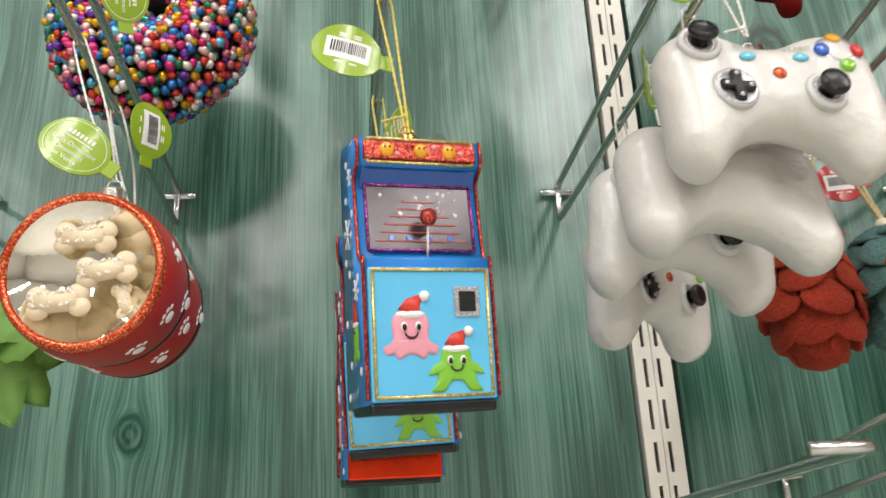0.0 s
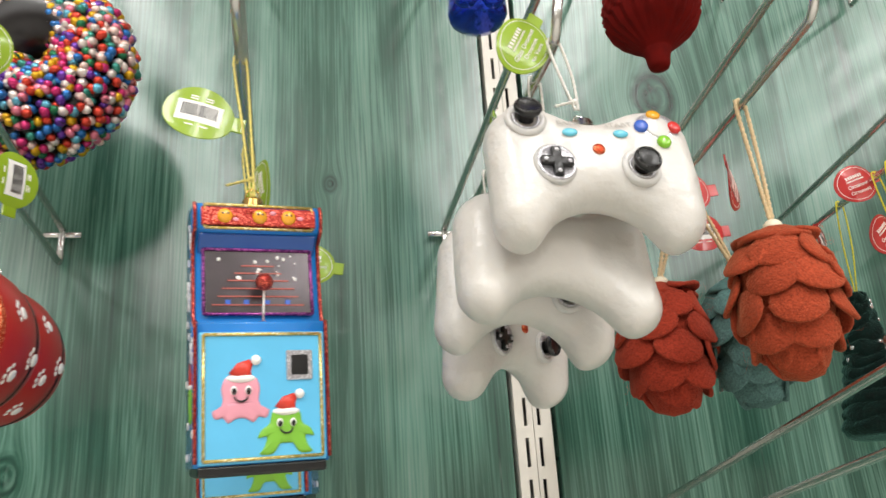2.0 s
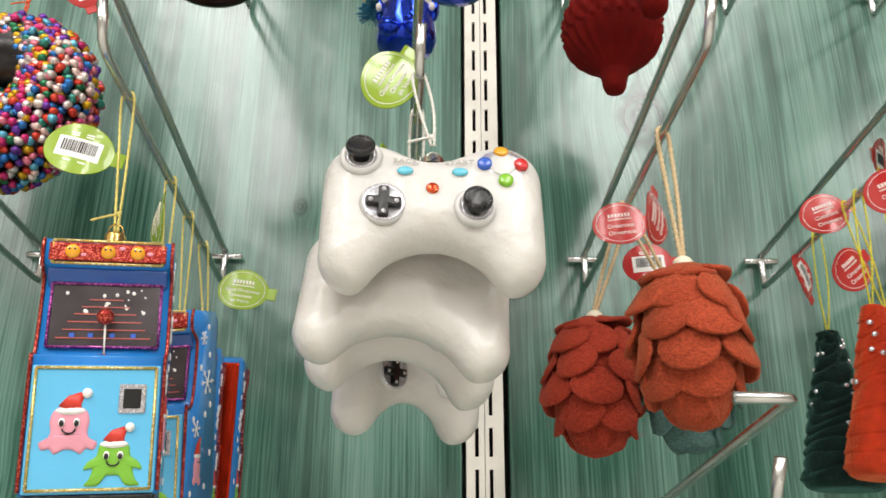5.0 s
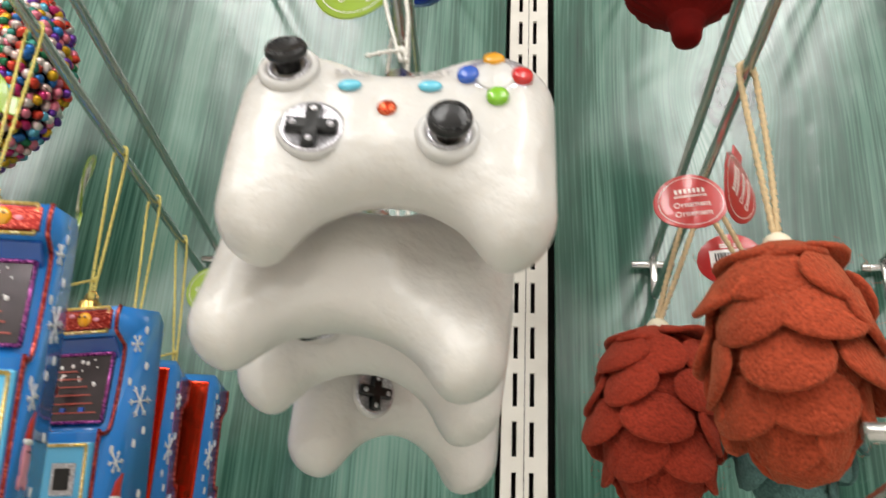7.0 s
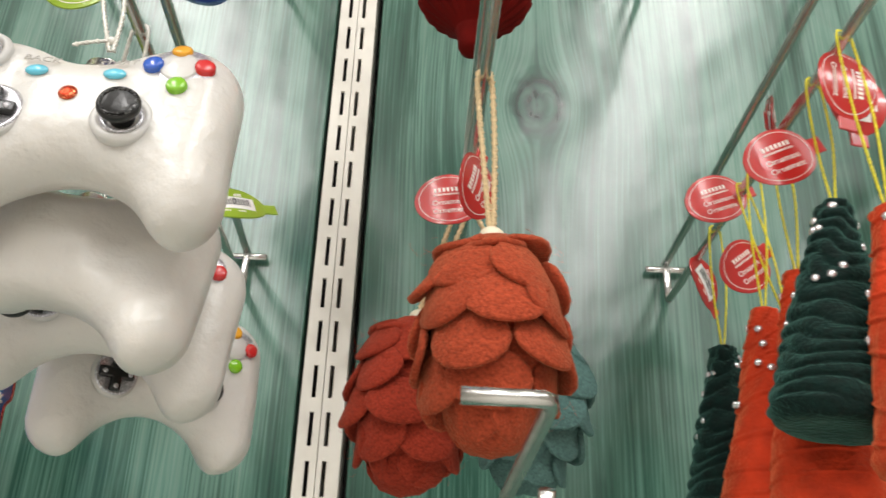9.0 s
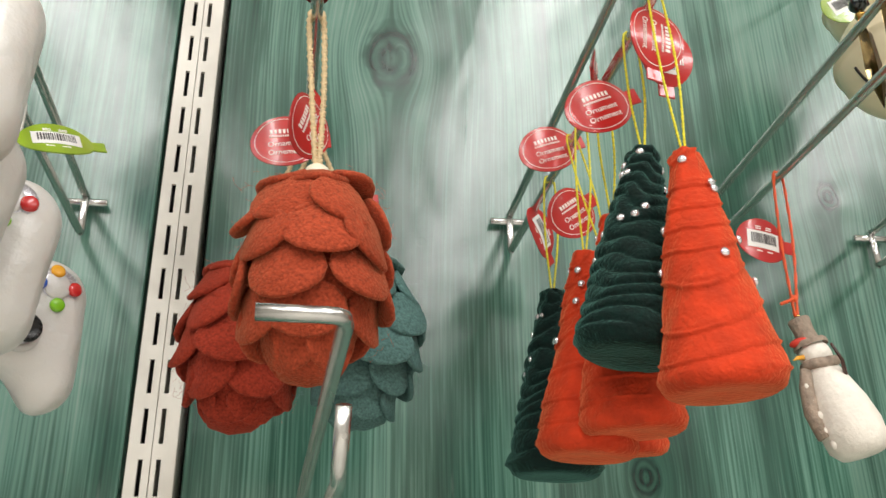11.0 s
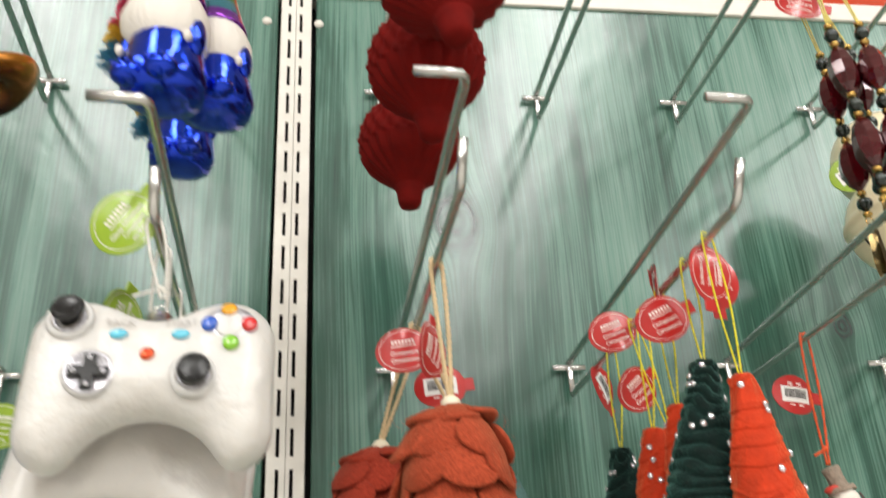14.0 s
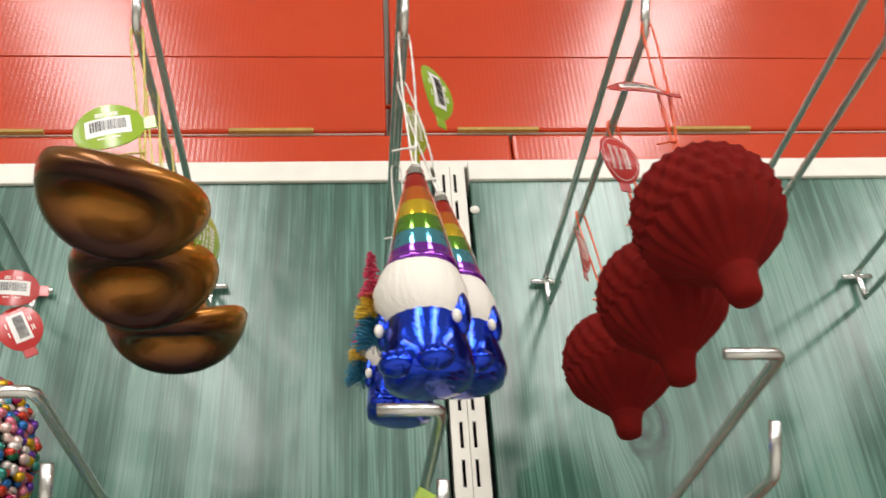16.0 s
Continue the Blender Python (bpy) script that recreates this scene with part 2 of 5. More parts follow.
M_DEEPBLUE = material("deep_blue_lacquer", srgb(14, 78, 160), 0.25, vary=0.08, coat=0.4)
M_BRICK = material("brick_red_print", srgb(176, 84, 72), 0.35)
M_SCREEN = material("silvered_screen", srgb(82, 76, 79), 0.18, 0.6, vary=0.25, scale=90, bump=0.05)
M_REDMET = material("red_metallic_foil", srgb(226, 60, 26), 0.2, 0.85, vary=0.25, scale=60, bump=0.9, bump_scale=130, stretch=(1, 1, 0.15))
M_PINK = material("pink_enamel", srgb(222, 150, 166), 0.4, vary=0.05)
M_LIME = material("lime_enamel", srgb(118, 178, 52), 0.4, vary=0.05)
M_SANTA = material("red_hat_enamel", srgb(204, 56, 40), 0.4, vary=0.1, scale=300)
M_SNOW = material("white_enamel", srgb(238, 236, 232), 0.55, vary=0.04, bump=0.4, bump_scale=900)
M_INK = material("black_ink", srgb(16, 12, 14), 0.3)
M_BOWL = material("matt_red_glass", srgb(168, 30, 26), 0.42, vary=0.06, scale=40, coat=0.1)
M_MIRROR = material("silvered_glass_inside", srgb(238, 234, 222), 0.05, 1.0, vary=0.06, scale=50, bump=0.35, bump_scale=45)
M_BISCUIT = material("biscuit_paint", srgb(222, 204, 172), 0.6, vary=0.12, scale=120, bump=0.3, bump_scale=260)
M_SUGAR = material("sugar_frosting", srgb(240, 230, 216), 0.7, vary=0.1, scale=600, bump=0.9, bump_scale=1100)
M_RUST = material("rust_orange_felt", srgb(162, 68, 43), 0.95, vary=0.36, scale=1100, bump=1.0, bump_scale=950, sheen=0.5, piece=0.14, spec=0.15)
M_DARKRUST = material("brick_red_felt", srgb(148, 53, 36), 0.95, vary=0.36, scale=1100, bump=1.0, bump_scale=950, sheen=0.5, piece=0.14, spec=0.15)
M_TEAL = material("teal_felt", srgb(84, 116, 112), 0.95, vary=0.36, scale=1100, bump=1.0, bump_scale=950, sheen=0.5, piece=0.14, spec=0.15)
M_OLIVE = material("olive_felt", srgb(84, 92, 40), 0.95, vary=0.25, scale=160, bump=0.9, bump_scale=650, spec=0.15)
M_BEAD = material("ivory_wood_bead", srgb(232, 222, 196), 0.4, vary=0.06)
M_VELRED = material("orange_red_velvet", srgb(194, 58, 28), 0.85, vary=0.2, scale=140, bump=0.9, bump_scale=600, sheen=0.9, spec=0.2)
M_VELGREEN = material("dark_green_velvet", srgb(9, 31, 27), 0.85, vary=0.5, scale=260, bump=1.0, bump_scale=700, sheen=1.0, spec=0.2)
M_VELGREEN.node_tree.nodes["Principled BSDF"].inputs["Sheen Tint"].default_value = srgb(96, 150, 138)
for felt, tint in ((M_RUST, (226, 150, 110)), (M_DARKRUST, (206, 110, 90)), (M_VELRED, (255, 150, 100))):
    felt.node_tree.nodes["Principled BSDF"].inputs["Sheen Tint"].default_value = srgb(*tint)
M_STONE = material("clear_rhinestone", srgb(236, 236, 240), 0.06, 0.8, vary=0.1)
M_FLOCK = material("dark_red_flock", srgb(106, 17, 13), 0.92, vary=0.14, scale=140, bump=0.4, bump_scale=1500, sheen=0.15, spec=0.12)
M_BROWN = material("brown_ombre_glass", srgb(124, 66, 16), 0.26, 0.75, vary=0.3, scale=26, coat=0.12)
om_nt = M_BROWN.node_tree
om_tc, om_sep, om_ramp = (om_nt.nodes.new("ShaderNode" + k) for k in ("TexCoord", "SeparateXYZ", "ValToRGB"))
om_nt.links.new(om_tc.outputs["Object"], om_sep.inputs[0])
om_map = om_nt.nodes.new("ShaderNodeMapRange")
om_map.inputs[1].default_value, om_map.inputs[2].default_value = -0.007, 0.015
om_nt.links.new(om_sep.outputs[2], om_map.inputs[0])
om_nt.links.new(om_map.outputs[0], om_ramp.inputs[0])
om_ramp.color_ramp.elements[0].color, om_ramp.color_ramp.elements[1].color = srgb(50, 20, 9), srgb(212, 138, 42)
om_nt.links.new(om_ramp.outputs[0], next(n for n in om_nt.nodes if n.type == "HUE_SAT").inputs["Color"])
M_CROWNHOLE = material("dark_brown_glass", srgb(58, 26, 12), 0.32, 0.2, vary=0.3, scale=40, coat=0.3)
M_BLUEMET = material("blue_mirror_lacquer", srgb(20, 60, 200), 0.12, 0.9, vary=0.2, scale=60, bump=0.9, bump_scale=85, coat=0.4)
M_BEARD = material("matt_white_beard", srgb(228, 222, 212), 0.6, vary=0.05, bump=0.8, bump_scale=1.0, stretch=(420, 420, 40))
RAINBOW = [material("mirror_" + n, srgb(*c), 0.12, 0.75, vary=0.08, coat=0.8) for n, c in
           (("purple", (128, 34, 170)), ("teal", (70, 150, 170)), ("green", (96, 150, 26)), ("yellow", (226, 190, 30)), ("orange", (222, 110, 24)), ("red", (190, 40, 22)))]
M_BRUSH = [material("sisal_" + n, srgb(*c), 0.9, vary=0.2, scale=400) for n, c in (("blue", (52, 128, 156)), ("yellow", (224, 186, 60)), ("pink", (206, 60, 96)))]
M_CREAM = material("cream_matt_enamel", srgb(244, 232, 196), 0.42, vary=0.04, coat=0.2)
M_GARNET = material("garnet_acrylic", srgb(74, 8, 16), 0.1, 0.2, vary=0.3, scale=80, coat=0.6)
M_ONYX = material("dark_green_bead", srgb(22, 36, 30), 0.1, 0.2, vary=0.3, coat=0.6)
M_ANTIQUE = material("antique_gold", srgb(140, 122, 84), 0.1, 1.0, vary=0.2, scale=200)
M_TAGRED = material("red_tag_card", srgb(184, 38, 36), 0.24, vary=0.05, coat=0.4)
M_TAGGREEN = material("lime_tag_card", srgb(142, 172, 36), 0.24, vary=0.05, coat=0.4)
M_LABEL = material("white_label_paper", srgb(238, 236, 232), 0.4, vary=0.03)
M_PRINT = material("white_print", srgb(244, 236, 228), 0.4)
M_GOLDCORD = material("gold_cord", srgb(208, 192, 104), 0.4, 0.35, vary=0.2, scale=800)
M_YELCORD = material("yellow_cord", srgb(222, 212, 40), 0.45, 0.2, vary=0.2, scale=800)
M_SILCORD = material("silver_cord", srgb(222, 220, 212), 0.4, 0.4, vary=0.15, scale=800)
M_JUTE = material("natural_jute", srgb(214, 190, 148), 0.9, vary=0.2, scale=900, bump=0.6, bump_scale=1500)
M_ORCORD = material("orange_ribbon", srgb(224, 84, 30), 0.5, vary=0.1)
M_TAUPE = material("grey_knit_paint", srgb(150, 134, 118), 0.8, vary=0.25, scale=300, bump=0.9, bump_scale=500)
M_RESIN = material("white_resin_snow", srgb(226, 220, 208), 0.7, vary=0.08, scale=120, bump=0.6, bump_scale=300)
M_ROOF = material("raspberry_glass", srgb(170, 60, 70), 0.2, 0.3, vary=0.15, coat=0.5)
M_HOUSE = material("pale_green_cream_glass", srgb(206, 206, 168), 0.4, vary=0.12, scale=80, coat=0.2)
M_LEAFY = material("lime_green_petal", srgb(138, 184, 92), 0.5, vary=0.25, scale=50)
BEADS = [material("foil_bead_" + n, srgb(*c), 0.3, 0.6, vary=0.15, coat=0.2) for n, c in
         (("magenta", (196, 44, 110)), ("gold", (206, 160, 20)), ("blue", (40, 108, 176)), ("teal", (50, 130, 116)), ("violet", (100, 50, 150)),
          ("red", (200, 60, 40)), ("silver", (214, 204, 198)), ("rose", (214, 120, 140)), ("green", (30, 110, 70)), ("sky", (96, 170, 196)), ("pearl", (226, 198, 190)))]


# ---- mesh helpers ----
def smooth(bm):
    for f in bm.faces:
        f.smooth = True
    return bm


def part(name, bm, mat, parent, label=""):
    """One bmesh as one mesh object under a thing or a part."""
    me = bpy.data.meshes.new(name)
    bm.to_mesh(me)
    bm.free()
    for one in mat if isinstance(mat, (list, tuple)) else [mat]:
        me.materials.append(one)
    ob = new(name, me)
    ob.parent = parent
    return tagged(ob, label)


def box(x0, x1, y0, y1, z0, z1, bevel=0.0, seg=2):
    bm = bmesh.new()
    bmesh.ops.create_cube(bm, size=1)
    for v in bm.verts:
        v.co = ((x0 + x1) / 2 + v.co.x * (x1 - x0), (y0 + y1) / 2 + v.co.y * (y1 - y0), (z0 + z1) / 2 + v.co.z * (z1 - z0))
    if bevel:
        bmesh.ops.bevel(bm, geom=bm.edges[:], offset=bevel, segments=seg, affect="EDGES", profile=0.5)
    return bm


def ball(c, r, seg=14, rings=10, s=(1, 1, 1)):
    bm = bmesh.new()
    bmesh.ops.create_uvsphere(bm, u_segments=seg, v_segments=rings, radius=r)
    for v in bm.verts:
        v.co = Vector((c[0] + v.co.x * s[0], c[1] + v.co.y * s[1], c[2] + v.co.z * s[2]))
    return smooth(bm)


def join(*bms):
    out = bms[0]
    for b in bms[1:]:
        me = bpy.data.meshes.new("tmp")
        b.to_mesh(me)
        b.free()
        out.from_mesh(me)
        bpy.data.meshes.remove(me)
    return out


def turn(bm, m):
    bmesh.ops.transform(bm, matrix=m, verts=bm.verts[:])
    return bm


def lathe(profile, seg=32, change=None):
    """Rings of (radius, z) about the z axis; change(angle, r, z) may reshape a point."""
    bm = bmesh.new()
    rows = []
    for r, z in profile:
        row = []
        for i in range(seg):
            a = 2 * math.pi * i / seg
            rr, zz = (r, z) if change is None else change(a, r, z)
            row.append(bm.verts.new((rr * math.cos(a), rr * math.sin(a), zz)))
        rows.append(row)
    for p, q in zip(rows, rows[1:]):
        for i in range(seg):
            bm.faces.new((p[i], p[(i + 1) % seg], q[(i + 1) % seg], q[i]))
    for row, ends, flip in ((rows[0], profile[0], True), (rows[-1], profile[-1], False)):
        if ends[0] < 0.0017:
            bm.faces.new(row[::-1] if flip else row)
    bmesh.ops.recalc_face_normals(bm, faces=bm.faces[:])
    return smooth(bm)


def tube(points, r, seg=8, cap=True):
    """A round bar along points, with its own radius or one for each point."""
    bm = bmesh.new()
    pts = [Vector(p) for p in points]
    rs = r if isinstance(r, (list, tuple)) else [r] * len(pts)
    rows, up = [], None
    for i, p in enumerate(pts):
        d = (pts[min(i + 1, len(pts) - 1)] - pts[max(i - 1, 0)]).normalized()
        if up is None:
            up = d.orthogonal().normalized()
        up = (up - d * up.dot(d)).normalized()
        side = d.cross(up)
        rows.append([bm.verts.new(p + (up * math.cos(2 * math.pi * k / seg) + side * math.sin(2 * math.pi * k / seg)) * rs[i]) for k in range(seg)])
    for p, q in zip(rows, rows[1:]):
        for i in range(seg):
            bm.faces.new((p[i], p[(i + 1) % seg], q[(i + 1) % seg], q[i]))
    if cap:
        bm.faces.new(rows[0][::-1])
        bm.faces.new(rows[-1])
    bmesh.ops.recalc_face_normals(bm, faces=bm.faces[:])
    return smooth(bm)


def curve_points(points, n):
    """Points of a smooth curve through the given ones."""
    P = [Vector(p) for p in points]
    P = [2 * P[0] - P[1]] + P + [2 * P[-1] - P[-2]]
    out = []
    for i in range(1, len(P) - 2):
        for k in range(n):
            t = k / n
            a, b, c, d = P[i - 1:i + 3]
            out.append(0.5 * ((2 * b) + (c - a) * t + (2 * a - 5 * b + 4 * c - d) * t * t + (3 * b - a - 3 * c + d) * t ** 3))
    return out + [P[-2]]


def cord(points, r=0.0005, pitch=0.0028, step=0.0009):
    """Two strands twisted about the line through points."""
    pts = curve_points(points, 10)
    dist = [0.0]
    for a, b in zip(pts, pts[1:]):
        dist.append(dist[-1] + (b - a).length)
    total = dist[-1]
    n = max(6, min(140, int(total / step)))
    bms = []
    samples = []
    j = 0
    for i in range(n + 1):
        s = total * i / n
        while j < len(dist) - 2 and dist[j + 1] < s:
            j += 1
        f = (s - dist[j]) / max(1e-9, dist[j + 1] - dist[j])
        samples.append((pts[j].lerp(pts[j + 1], f), s))
    for off in (0, math.pi):
        strand = []
        for i, (p, s) in enumerate(samples):
            d = (samples[min(i + 1, n)][0] - samples[max(i - 1, 0)][0]).normalized()
            u = d.cross(Vector((0.3, 1, 0.1))).normalized()
            w = d.cross(u)
            a = 2 * math.pi * s / pitch + off
            strand.append(p + (u * math.cos(a) + w * math.sin(a)) * r * 0.75)
        bms.append(tube(strand, r * 0.8, 5))
    return join(*bms)


def thing(name, m, label, category, group="", kind=""):
    ob = new(name)
    ob.empty_display_size = 0.01
    ob.matrix_world = m
    return tagged(ob, label, category, group, kind)


def lettering(name, text, size, m, mat, parent):
    cu = bpy.data.curves.new(name, "FONT")
    cu.body, cu.size, cu.align_x, cu.align_y, cu.extrude = text, size, "CENTER", "CENTER", 0.00008
    cu.resolution_u = 2
    tmp = bpy.data.objects.new(name, cu)
    me = bpy.data.meshes.new_from_object(tmp)
    bpy.data.objects.remove(tmp)
    me.materials.append(mat)
    me.transform(m)
    ob = new(name, me)
    ob.parent = parent
    return tagged(ob, kind="stuff")


# ---- setting: shelf back, upright, top trim, boxes, room ----
X0, X1, Z0, Z1 = -1.3, 1.3, 0.12, 1.866
for name, a, b in (("wall_panel_1", X0, -0.0025), ("wall_panel_2", 0.0275, X1)):
    p = part(name, box(a, b, 0.0, 0.016, Z0, Z1, 0.0006, 1), M_WALL, None)
    tagged(p, "green-stained wood-print panel with a glossy film", "wall panel", "", "structure")
for name, a, b in (("trim_1", X0, -0.003), ("trim_2", 0.0268, X1)):
    p = part(name, join(box(a, b, -0.003, 0.02, Z1 - 0.002, Z1 + 0.0165, 0.001, 2)), M_WHITE, None)
    tagged(p, "white painted metal trim along the panel's top", "trim", "", "structure")
# added board: its near-black colour stands for shade in gaps and slots
backing = part("wall_backing", box(X0, X1, 0.03, 0.05, 0.0, Z1 + 0.012), M_GAPSHADE, None)
tagged(backing, "board behind the shelf panels, coloured black for the shade in the gaps", "wall", "", "structure")

upright = thing("slotted_upright", pose(0, 0, 0), "white slotted steel upright between green panels", "shelf upright", "", "structure")


def rail(x0, x1, sx):
    bm = bmesh.new()
    zt, zb, pitch, sl, sw, y = 1.879, 0.12, 0.0254, 0.0178, 0.00235, -0.002
    top = 1.692 + 7 * pitch
    zs = [zt]
    k = 0
    while top - k * pitch - sl > zb:
        zs += [top - k * pitch, top - k * pitch - sl]
        k += 1
    zs.append(zb)
    xs = [x0, sx - sw / 2, sx + sw / 2, x1]
    for j, (za, zc) in enumerate(zip(zs, zs[1:])):
        for i in range(3):
            if i == 1 and j % 2 == 1:
                for q in (((xs[1], y, za), (xs[1], y + 0.002, za), (xs[1], y + 0.002, zc), (xs[1], y, zc)),
                          ((xs[2], y, zc), (xs[2], y + 0.002, zc), (xs[2], y + 0.002, za), (xs[2], y, za)),
                          ((xs[1], y, za), (xs[2], y, za), (xs[2], y + 0.002, za), (xs[1], y + 0.002, za)),
                          ((xs[1], y, zc), (xs[1], y + 0.002, zc), (xs[2], y + 0.002, zc), (xs[2], y, zc))):
                    bm.faces.new([bm.verts.new(v) for v in q])
                continue
            bm.faces.new([bm.verts.new(v) for v in ((xs[i], y, za), (xs[i], y, zc), (xs[i + 1], y, zc), (xs[i + 1], y, za))])
    bmesh.ops.remove_doubles(bm, verts=bm.verts[:], dist=1e-6)
    for xa, xb in ((x0 + 0.0001, x0 + 0.0012), (x1 - 0.0012, x1 - 0.0001)):
        bm = join(bm, box(xa, xb, y + 0.0004, 0.02, zb, zt))
    bmesh.ops.recalc_face_normals(bm, faces=bm.faces[:])
    return bm


part("rail", rail(0.0002, 0.0116, 0.0068), M_WHITE, upright)
part("rail", rail(0.0120, 0.0236, 0.0156), M_WHITE, upright)
for rx, rz in ((-0.011, 1.838), (0.0295, 1.837)):
    r = part("rivet", turn(lathe([(0.0001, 0.0018), (0.002, 0.0015), (0.0034, 0.0007), (0.0038, 0.0)][::-1], 20), pose(rx, -0.0002, rz, 90)), M_WHITE, None)
    tagged(r, "white round plastic push rivet in the green panel", "rivet", "panel rivets")


def card_box(name, x0, x1, y0, z0, z1, label, slots=()):
    t = thing(name, pose(0, 0, 0), label, "cardboard box", "orange boxes on the top shelf")
    part("carton", box(x0, x1, y0, y0 + 0.3, z0, z1, 0.003, 2), M_ORANGE, t)
    part("bottom_edge", box(x0 + 0.002, x1 - 0.002, y0 + 0.0032, y0 + 0.29, z0 - 0.0008, z0 + 0.0005), M_CARD, t, "pale raw cardboard edge")
    part("lid_fold", box(x0 + 0.001, x1 - 0.001, y0 - 0.0012, y0 + 0.004, z0 + 0.088, z0 + 0.0895, 0.0005, 1), M_ORANGE, t)
    for sx in slots:
        part("hand_slot", box(sx - 0.036, sx + 0.036, y0 - 0.0016, y0 + 0.003, z0 - 0.0004, z0 + 0.0026), M_KRAFT, t, "kraft-coloured tab slot")
    return t


card_box("cardboard_box", X0, 0.072, 0.0375, 1.888, 1.944, "glossy orange cardboard box lying under others", ())
card_box("cardboard_box", 0.0735, X1, 0.0375, 1.888, 1.944, "glossy orange cardboard box lying under others", ())
card_box("cardboard_box", -0.62, -0.036, 0.0355, 1.9462, 2.135, "glossy orange cardboard box with pale bottom edge", (-0.135, -0.36, -0.55))
card_box("cardboard_box", -0.031, 0.62, 0.0355, 1.9462, 2.125, "glossy orange cardboard box with pale bottom edge", (0.062, 0.255, 0.5))
card_box("cardboard_box", 0.624, X1, 0.0355, 1.9462, 2.13, "glossy orange cardboard box with pale bottom edge", (0.8,))
card_box("cardboard_box", X0, -0.624, 0.0355, 1.9462, 2.13, "glossy orange cardboard box with pale bottom edge", (-0.8,))
shelf = part("top_shelf", box(X0, X1, 0.0, 0.45, 1.878, 1.886, 0.001, 1), M_WHITE, None)
tagged(shelf, "white steel shelf on top of the panels", "shelf", "", "structure")

for name, dims, mat in (("floor", (-6, 6, -9, 3, -0.05, 0.0), M_FLOOR), ("ceiling", (-6, 6, -9, 3, 4.0, 4.06), M_CEIL), ("wall_west", (-6.1, -6, -9, 3, 0, 4), M_PLASTER),
                        ("wall_east", (6, 6.1, -9, 3, 0, 4), M_PLASTER), ("wall_south", (-6, 6, -9.1, -9, 0, 4), M_PLASTER), ("wall_north", (-6, 6, 3, 3.1, 0, 4), M_PLASTER)):
    tagged(part(name, box(*dims), mat, None), "plain " + name.split("_")[0] + " of the shop", name.split("_")[0], "", "structure")


# ---- peg hooks ----
HOOKS = {}


def peg_hook(key, hx, hz, drift, rise, short=0.0, label="zinc-plated steel double peg hook in the panel"):
    up_end, low_end = Vector((hx + drift, -0.281 + short, hz + 0.02 + rise)), Vector((hx + drift, -0.252 + short, hz - 0.013 + rise))
    low0 = Vector((hx, -0.006, hz - 0.0185))
    HOOKS[key] = (low0, low_end)
    t = thing("peg_hook", pose(hx, 0, hz), label, "display hook", "peg hooks")
    o = Vector((hx, 0, hz))
    R = 0.0021
    bend = [up_end + Vector(v) for v in ((0, 0.006, -0.0004), (-0.0006, 0.0022, 0), (-0.0022, 0.0006, 0.0), (-0.006, 0, 0), (-0.0205, -0.0006, 0))]
    part("label_rod", tube([Vector((hx, -0.004, hz + 0.003)) - o] + [Vector((hx, -0.012, hz + 0.0035)) - o] + [b - o for b in bend], R, 12), M_STEEL, t)
    tip = [low_end + Vector(v) for v in ((0, 0.004, -0.0004), (0, 0.0008, 0.0006), (0, -0.0022, 0.003), (0.0006, -0.0095, 0.0165))]
    part("hanging_rod", tube([low0 - o + Vector((0, 0, 0.0005)), low0 - o + Vector((0, -0.004, 0.0))] + [b - o for b in tip], R, 12), M_STEEL, t)
    part("cross_bar", tube([(-0.0115, -0.004, 0), (-0.011, -0.004, 0), (0.011, -0.004, 0), (0.0115, -0.004, 0)], [0.0012, 0.0022, 0.0022, 0.0012], 10), M_CHROME, t)
    part("stem", tube([(0, -0.0045, 0.005), (0, -0.0052, 0.004), (0, -0.0056, -0.017), (0, -0.0048, -0.02)], [0.0012, 0.0022, 0.0024, 0.0014], 10), M_CHROME, t)
    return t


for key, hx, hz, drift, rise, short in (("A", -0.282, 1.55, 0.0, 0.006, 0.006), ("B", -0.161, 1.55, 0.008, 0.01, 0.006), ("C", -0.038, 1.55, 0.011, 0.0, 0.006), ("D", 0.080, 1.55, 0.009, 0.016, 0.006),
                                 ("E", 0.199, 1.55, 0.010, 0.014, 0.014), ("F", 0.312, 1.55, 0.006, 0.01, 0.006), ("G", 0.430, 1.55, 0.006, 0.01, 0.006), ("N", -0.40, 1.55, 0.004, 0.01, 0.006),
                                 ("TA", -0.282, 1.77, 0.006, 0.012, 0.006), ("TB", -0.163, 1.771, 0.008, 0.012, 0.006), ("TC", -0.040, 1.77, 0.008, 0.012, 0.006), ("TD", 0.076, 1.77, 0.008, 0.012, 0.006),
                                 ("TE", 0.199, 1.769, 0.008, 0.012, 0.006), ("TF", 0.312, 1.769, 0.008, 0.012, 0.006), ("TG", 0.429, 1.767, 0.008, 0.012, 0.006),
                                 ("LD", 0.081, 1.364, 0.0180, 0.0235, 0.026), ("LC", -0.040, 1.337, 0.023, -0.003, 0.018)):
    peg_hook(key, hx, hz, drift, rise, short)


def rod_at(key, y):
    a, b = HOOKS[key]
    return a.lerp(b, (y - a.y) / (b.y - a.y))


